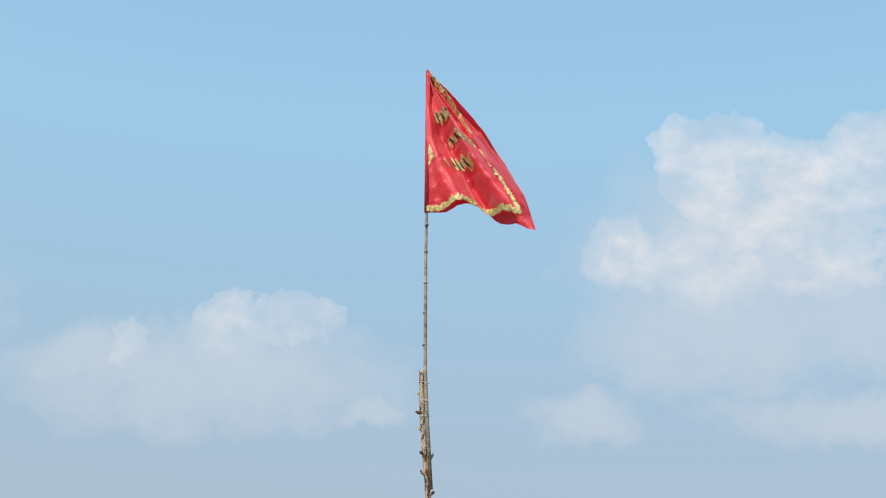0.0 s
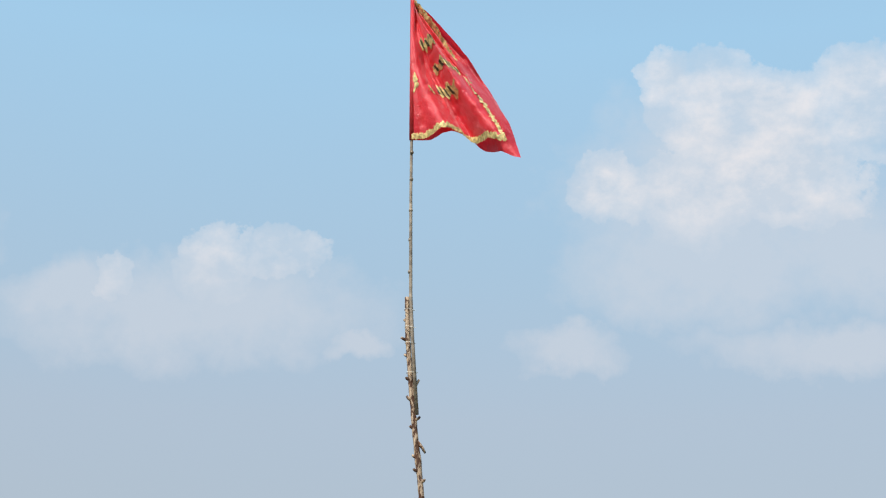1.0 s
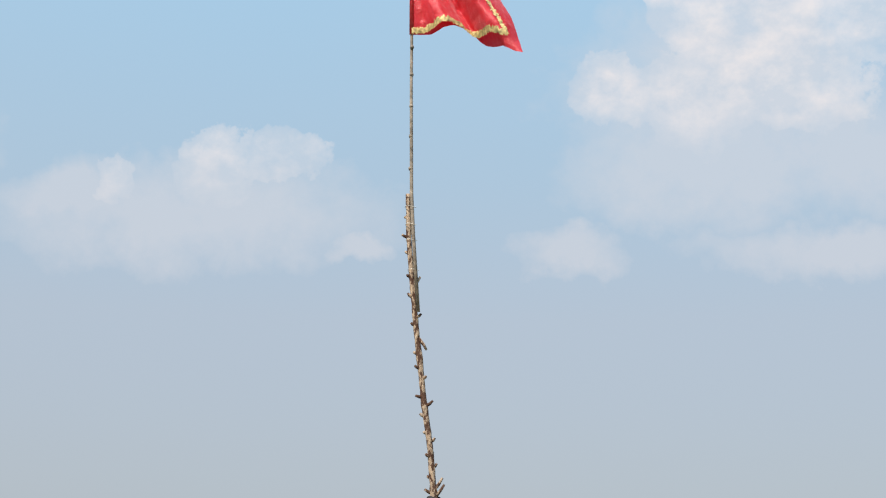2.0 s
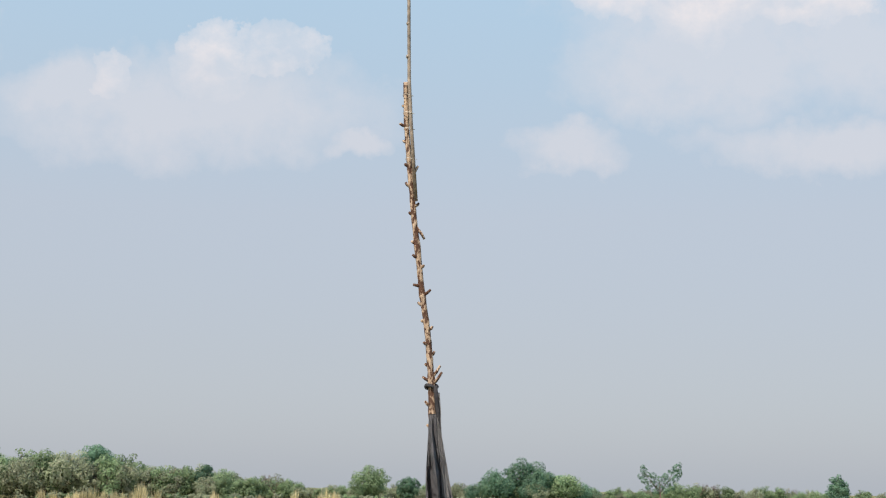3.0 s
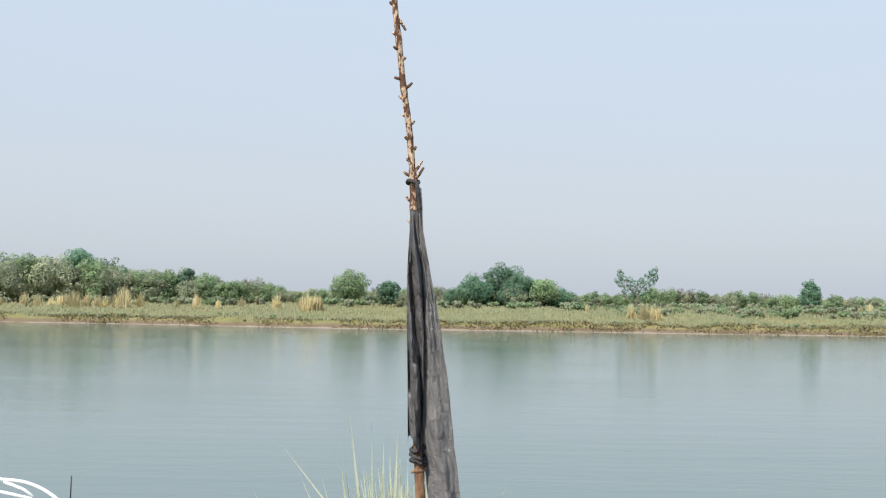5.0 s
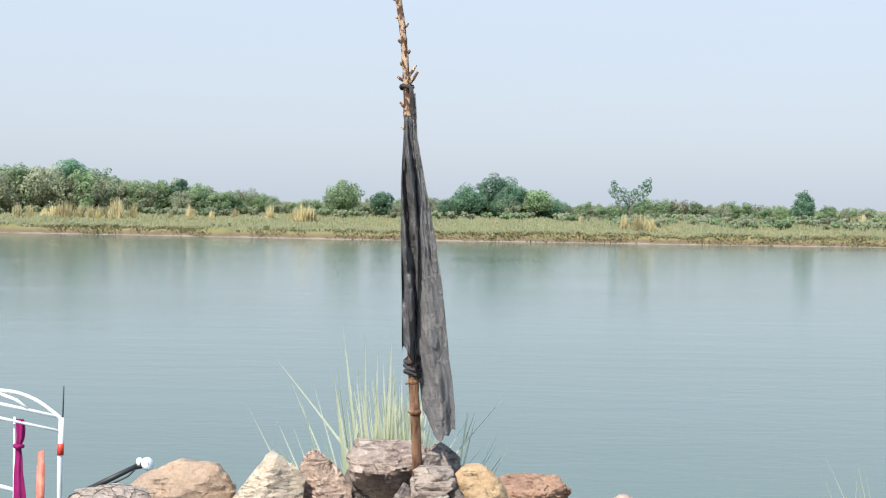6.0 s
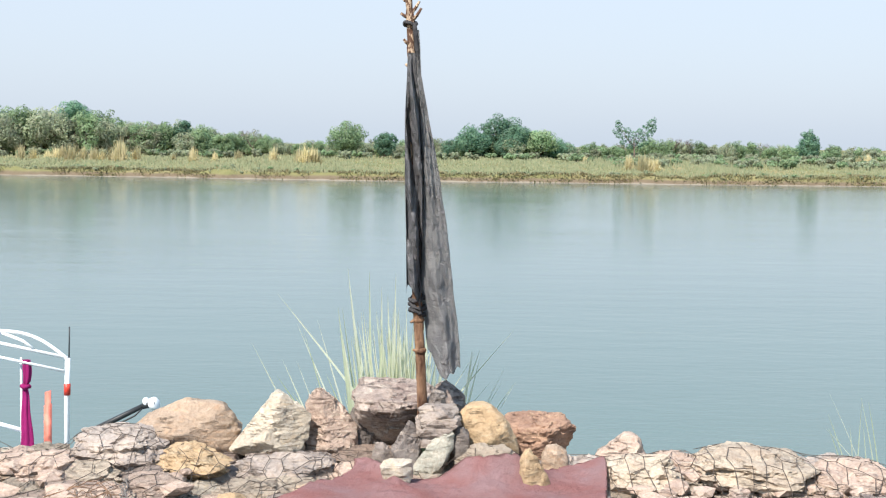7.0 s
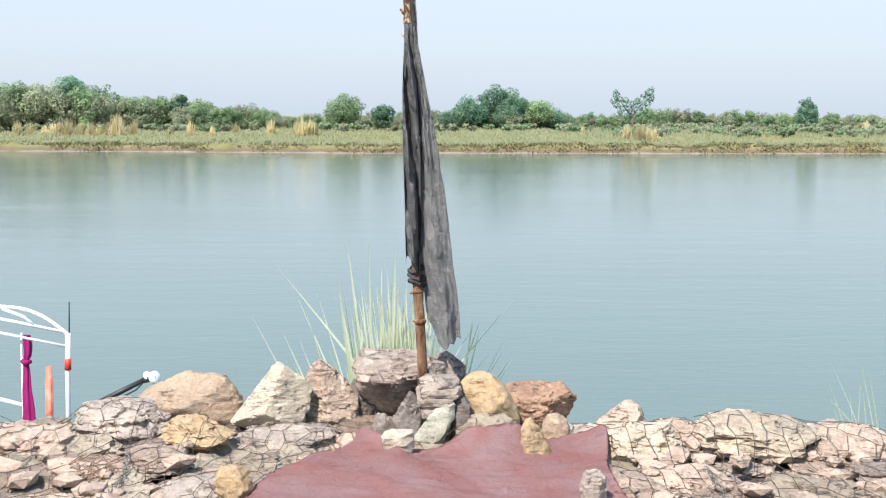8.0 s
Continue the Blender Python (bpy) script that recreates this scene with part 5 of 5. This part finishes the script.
rt = random.Random(55)
placed = [False] * 4
x = -72.0
while x < 82:
    h = wood_height(x)
    for depth in ((190, 199) if h > 3 else (194,)):
        k = rt.randrange(4)
        s = h / 5.0 * rt.uniform(0.80, 1.0)
        xx, yy = x + rt.uniform(-0.8, 0.8), depth + rt.uniform(-2, 3)
        if not placed[k]:
            kinds[k].matrix_basis = pose(xx, yy, ground_z(xx, yy), 0, 0, rt.uniform(0, 360)) @ Matrix.Diagonal((s, s, s, 1))
            placed[k] = True
        else:
            stand(kinds[k], xx, yy, s, rt.uniform(0, 360), rt.uniform(0.95, 1.1))
    x += max(1.4, h * 0.46)


# smaller trees that join the grove into one mass
for x, y, s in ((9.4, 192, 0.86), (14.6, 191, 1.05), (16.0, 193, 0.92), (19.8, 192, 0.66), (5.0, 192, 0.60), (21.6, 193, 0.52), (12.8, 189, 0.70)):
    stand(protos[5 if s > 0.8 else 4][0], x, y, s * 5.0 / (7.0 if s > 0.8 else 5.0), x * 40)


# low growth that closes the gaps behind
x = -74.0
while x < 88:
    stand(kinds[rt.randrange(4)], x, rt.uniform(200, 207), rt.uniform(0.34, 0.48), rt.uniform(0, 360))
    x += rt.uniform(1.3, 2.0)


def make_bush(label, h, w, mat, seed, leaves=1500, size=0.12):
    r = random.Random(seed)
    t = thing("bush", label, "bush", group="bushes on the far bank")
    clumps = [(r.uniform(-0.5, 0.5) * w * 0.75, r.uniform(-0.4, 0.4) * w, h * r.uniform(0.25, 0.72), w * r.uniform(0.12, 0.2)) for _ in range(11)]
    bm = bmesh.new()
    for c in clumps[:6]:
        tube([(0, 0, -0.2), (c[0] * 0.5, c[1] * 0.5, c[2] * 0.4), c[:3]], [0.04, 0.03, 0.01], 5, bm)
    part("stems", bm, TRUNK, t)
    part("foliage", leaves_mesh("foliage", clumps, leaves, size, mat, seed), None, t)
    return t


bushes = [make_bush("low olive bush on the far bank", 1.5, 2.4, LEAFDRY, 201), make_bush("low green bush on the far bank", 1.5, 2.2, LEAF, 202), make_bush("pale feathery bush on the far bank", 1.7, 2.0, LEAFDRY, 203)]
for i, b in enumerate(bushes):
    settle(b, (-28.0, 21.5, 40.0)[i], (186, 181, 184)[i])
for k in range(270):
    x = rt.uniform(-70, 78)
    if x < 22 and rt.random() < 0.5:
        x = rt.uniform(22, 75)
    y = rt.uniform(182, 191) if x < 22 else rt.uniform(164, 191)
    stand(bushes[rt.randrange(3)], x, y, rt.uniform(0.45, 0.95), rt.uniform(0, 360))


for k in range(90):
    x = rt.uniform(-62, 72)
    stand(bushes[rt.randrange(3)], x, shore(x) + rt.uniform(1.0, 4.5), rt.uniform(0.14, 0.34), rt.uniform(0, 360))


def make_tuft(label, h, seed, mat=REED):
    """A fountain of dry cane grass."""
    r = random.Random(seed)
    vs, fs = [], []
    for k in range(170):
        a, spread = r.uniform(0, 6.28), abs(r.gauss(0, 0.55))
        base = Vector((r.gauss(0, 0.22), r.gauss(0, 0.22), -0.1))
        tip = base + Vector((math.cos(a) * spread, math.sin(a) * spread, h * r.uniform(0.25, 1.0) ** 0.8 * max(0.3, 1 - 0.75 * spread)))
        bend = base.lerp(tip, 0.6) + Vector((0, 0, 0.12 * h))
        w = Vector((r.uniform(0.015, 0.035), r.uniform(-0.02, 0.02), 0))
        n = len(vs)
        vs += [tuple(base - w), tuple(base + w), tuple(bend + w * 0.8), tuple(bend - w * 0.8), tuple(tip)]
        fs += [(n, n + 1, n + 2, n + 3), (n + 3, n + 2, n + 4)]
    ob = new("grass_tuft", mesh_of("grass_tuft", vs, fs, mat))
    return tagged(ob, label, "grass tuft", "tufts of tall dry grass")


tufts = [make_tuft("tall golden tuft of dry cane grass", 2.3, 301), make_tuft("tall golden tuft of dry cane grass", 2.0, 302)]
TUFT_AT = [(-50.5, 172, 1.0), (-49.2, 173, 1.2), (-45.2, 172, 0.9), (-44.2, 172, 1.05), (-42.9, 173, 1.0), (-41.2, 172, 0.85), (-39.0, 172, 0.95), (-37.5, 170, 1.25), (-35.9, 172, 1.05),
           (-29.0, 174, 0.9), (-23.3, 175, 0.75), (-18.6, 174, 0.85), (-14.8, 168, 0.95), (-14.0, 167, 1.15), (-13.1, 168, 1.05), (-12.5, 168, 0.8), (24.9, 158, 1.0), (26.2, 157, 1.25), (27.2, 158, 1.1), (28.1, 158, 0.9),
           (-54, 173, 0.7), (-47.4, 173, 0.6), (-31.5, 174, 0.6), (-26.2, 174, 0.55), (59.5, 180, 0.9), (61.0, 181, 0.8), (22.4, 180, 0.6), (-40.2, 172, 0.8), (-46.1, 172, 0.8)]
for i, (x, y, s) in enumerate(TUFT_AT):
    s *= 0.85 if 20 < x < 30 else 1.0
    m = pose(x, y, ground_z(x, y), 0, 0, i * 77) @ Matrix.Diagonal((s * 1.05, s * 1.05, s * 1.10, 1))
    if i < 2:
        tufts[i].matrix_basis = m
    else:
        copy_thing(tufts[i % 2], m)


def field_grass():
    g = random.Random(91)
    vs, fs = [], []
    for k in range(60000):
        x = g.uniform(-72, 80)
        d = g.random() ** 1.2
        y = shore(x) + 1.2 + d * 46
        patchy = noise.noise(Vector((x * 0.10, y * 0.07, 4.0)))
        if patchy < -0.25 and g.random() < 0.6:
            continue
        z = ground_z(x, y)
        reedy = x > 22 and d > 0.4
        h = g.uniform(0.12, 0.40) * (1 + 0.8 * max(0, patchy)) * (1.7 if reedy else 1.0)
        w = g.uniform(0.04, 0.12)
        a = g.uniform(0, 3.14)
        dx, dy = math.cos(a) * w, math.sin(a) * w
        n = len(vs)
        lx = g.uniform(-0.15, 0.15)
        vs += [(x - dx, y - dy, z - 0.05), (x + dx, y + dy, z - 0.05), (x + dx * 0.5 + lx * 0.5, y, z + h * 0.7), (x + lx, y, z + h)]
        fs += [(n, n + 1, n + 2, n + 3)]
    return tagged(new("bank_grass", mesh_of("bank_grass", vs, fs, GRASSFAR)), "dry yellow-green grass covering the far bank", "grass", kind="stuff")


field_grass()


def edge_grass():
    """Matted clumps that hang over the broken lip of the far bank."""
    g = random.Random(17)
    vs, fs = [], []
    for c in range(1500):
        cx = g.uniform(-72, 80)
        if noise.noise(Vector((cx * 0.22, 0.5, 3.0))) < -0.28:
            continue
        cs = g.uniform(0.5, 3.6)
        rise = g.uniform(0.06, 0.30)
        for k in range(16):
            x = cx + g.gauss(0, 0.6)
            y = shore(x) + cs + g.gauss(0, 0.25)
            z = ground_z(x, y)
            w, a = g.uniform(0.03, 0.09), g.uniform(0, 3.14)
            dx, dy = math.cos(a) * w, math.sin(a) * w
            lx, ly = g.uniform(-0.25, 0.25), -g.uniform(0.0, 0.35)
            n = len(vs)
            vs += [(x - dx, y - dy, z - 0.05), (x + dx, y + dy, z - 0.05), (x + dx * 0.6 + lx * 0.5, y + ly * 0.4, z + rise * 0.8), (x + lx, y + ly, z + rise * g.uniform(0.5, 1.1))]
            fs.append((n, n + 1, n + 2, n + 3))
    return tagged(new("edge_grass", mesh_of("edge_grass", vs, fs, EDGEGRASS)), "matted olive grass hanging over the far bank's lip", "grass", kind="stuff")


edge_grass()
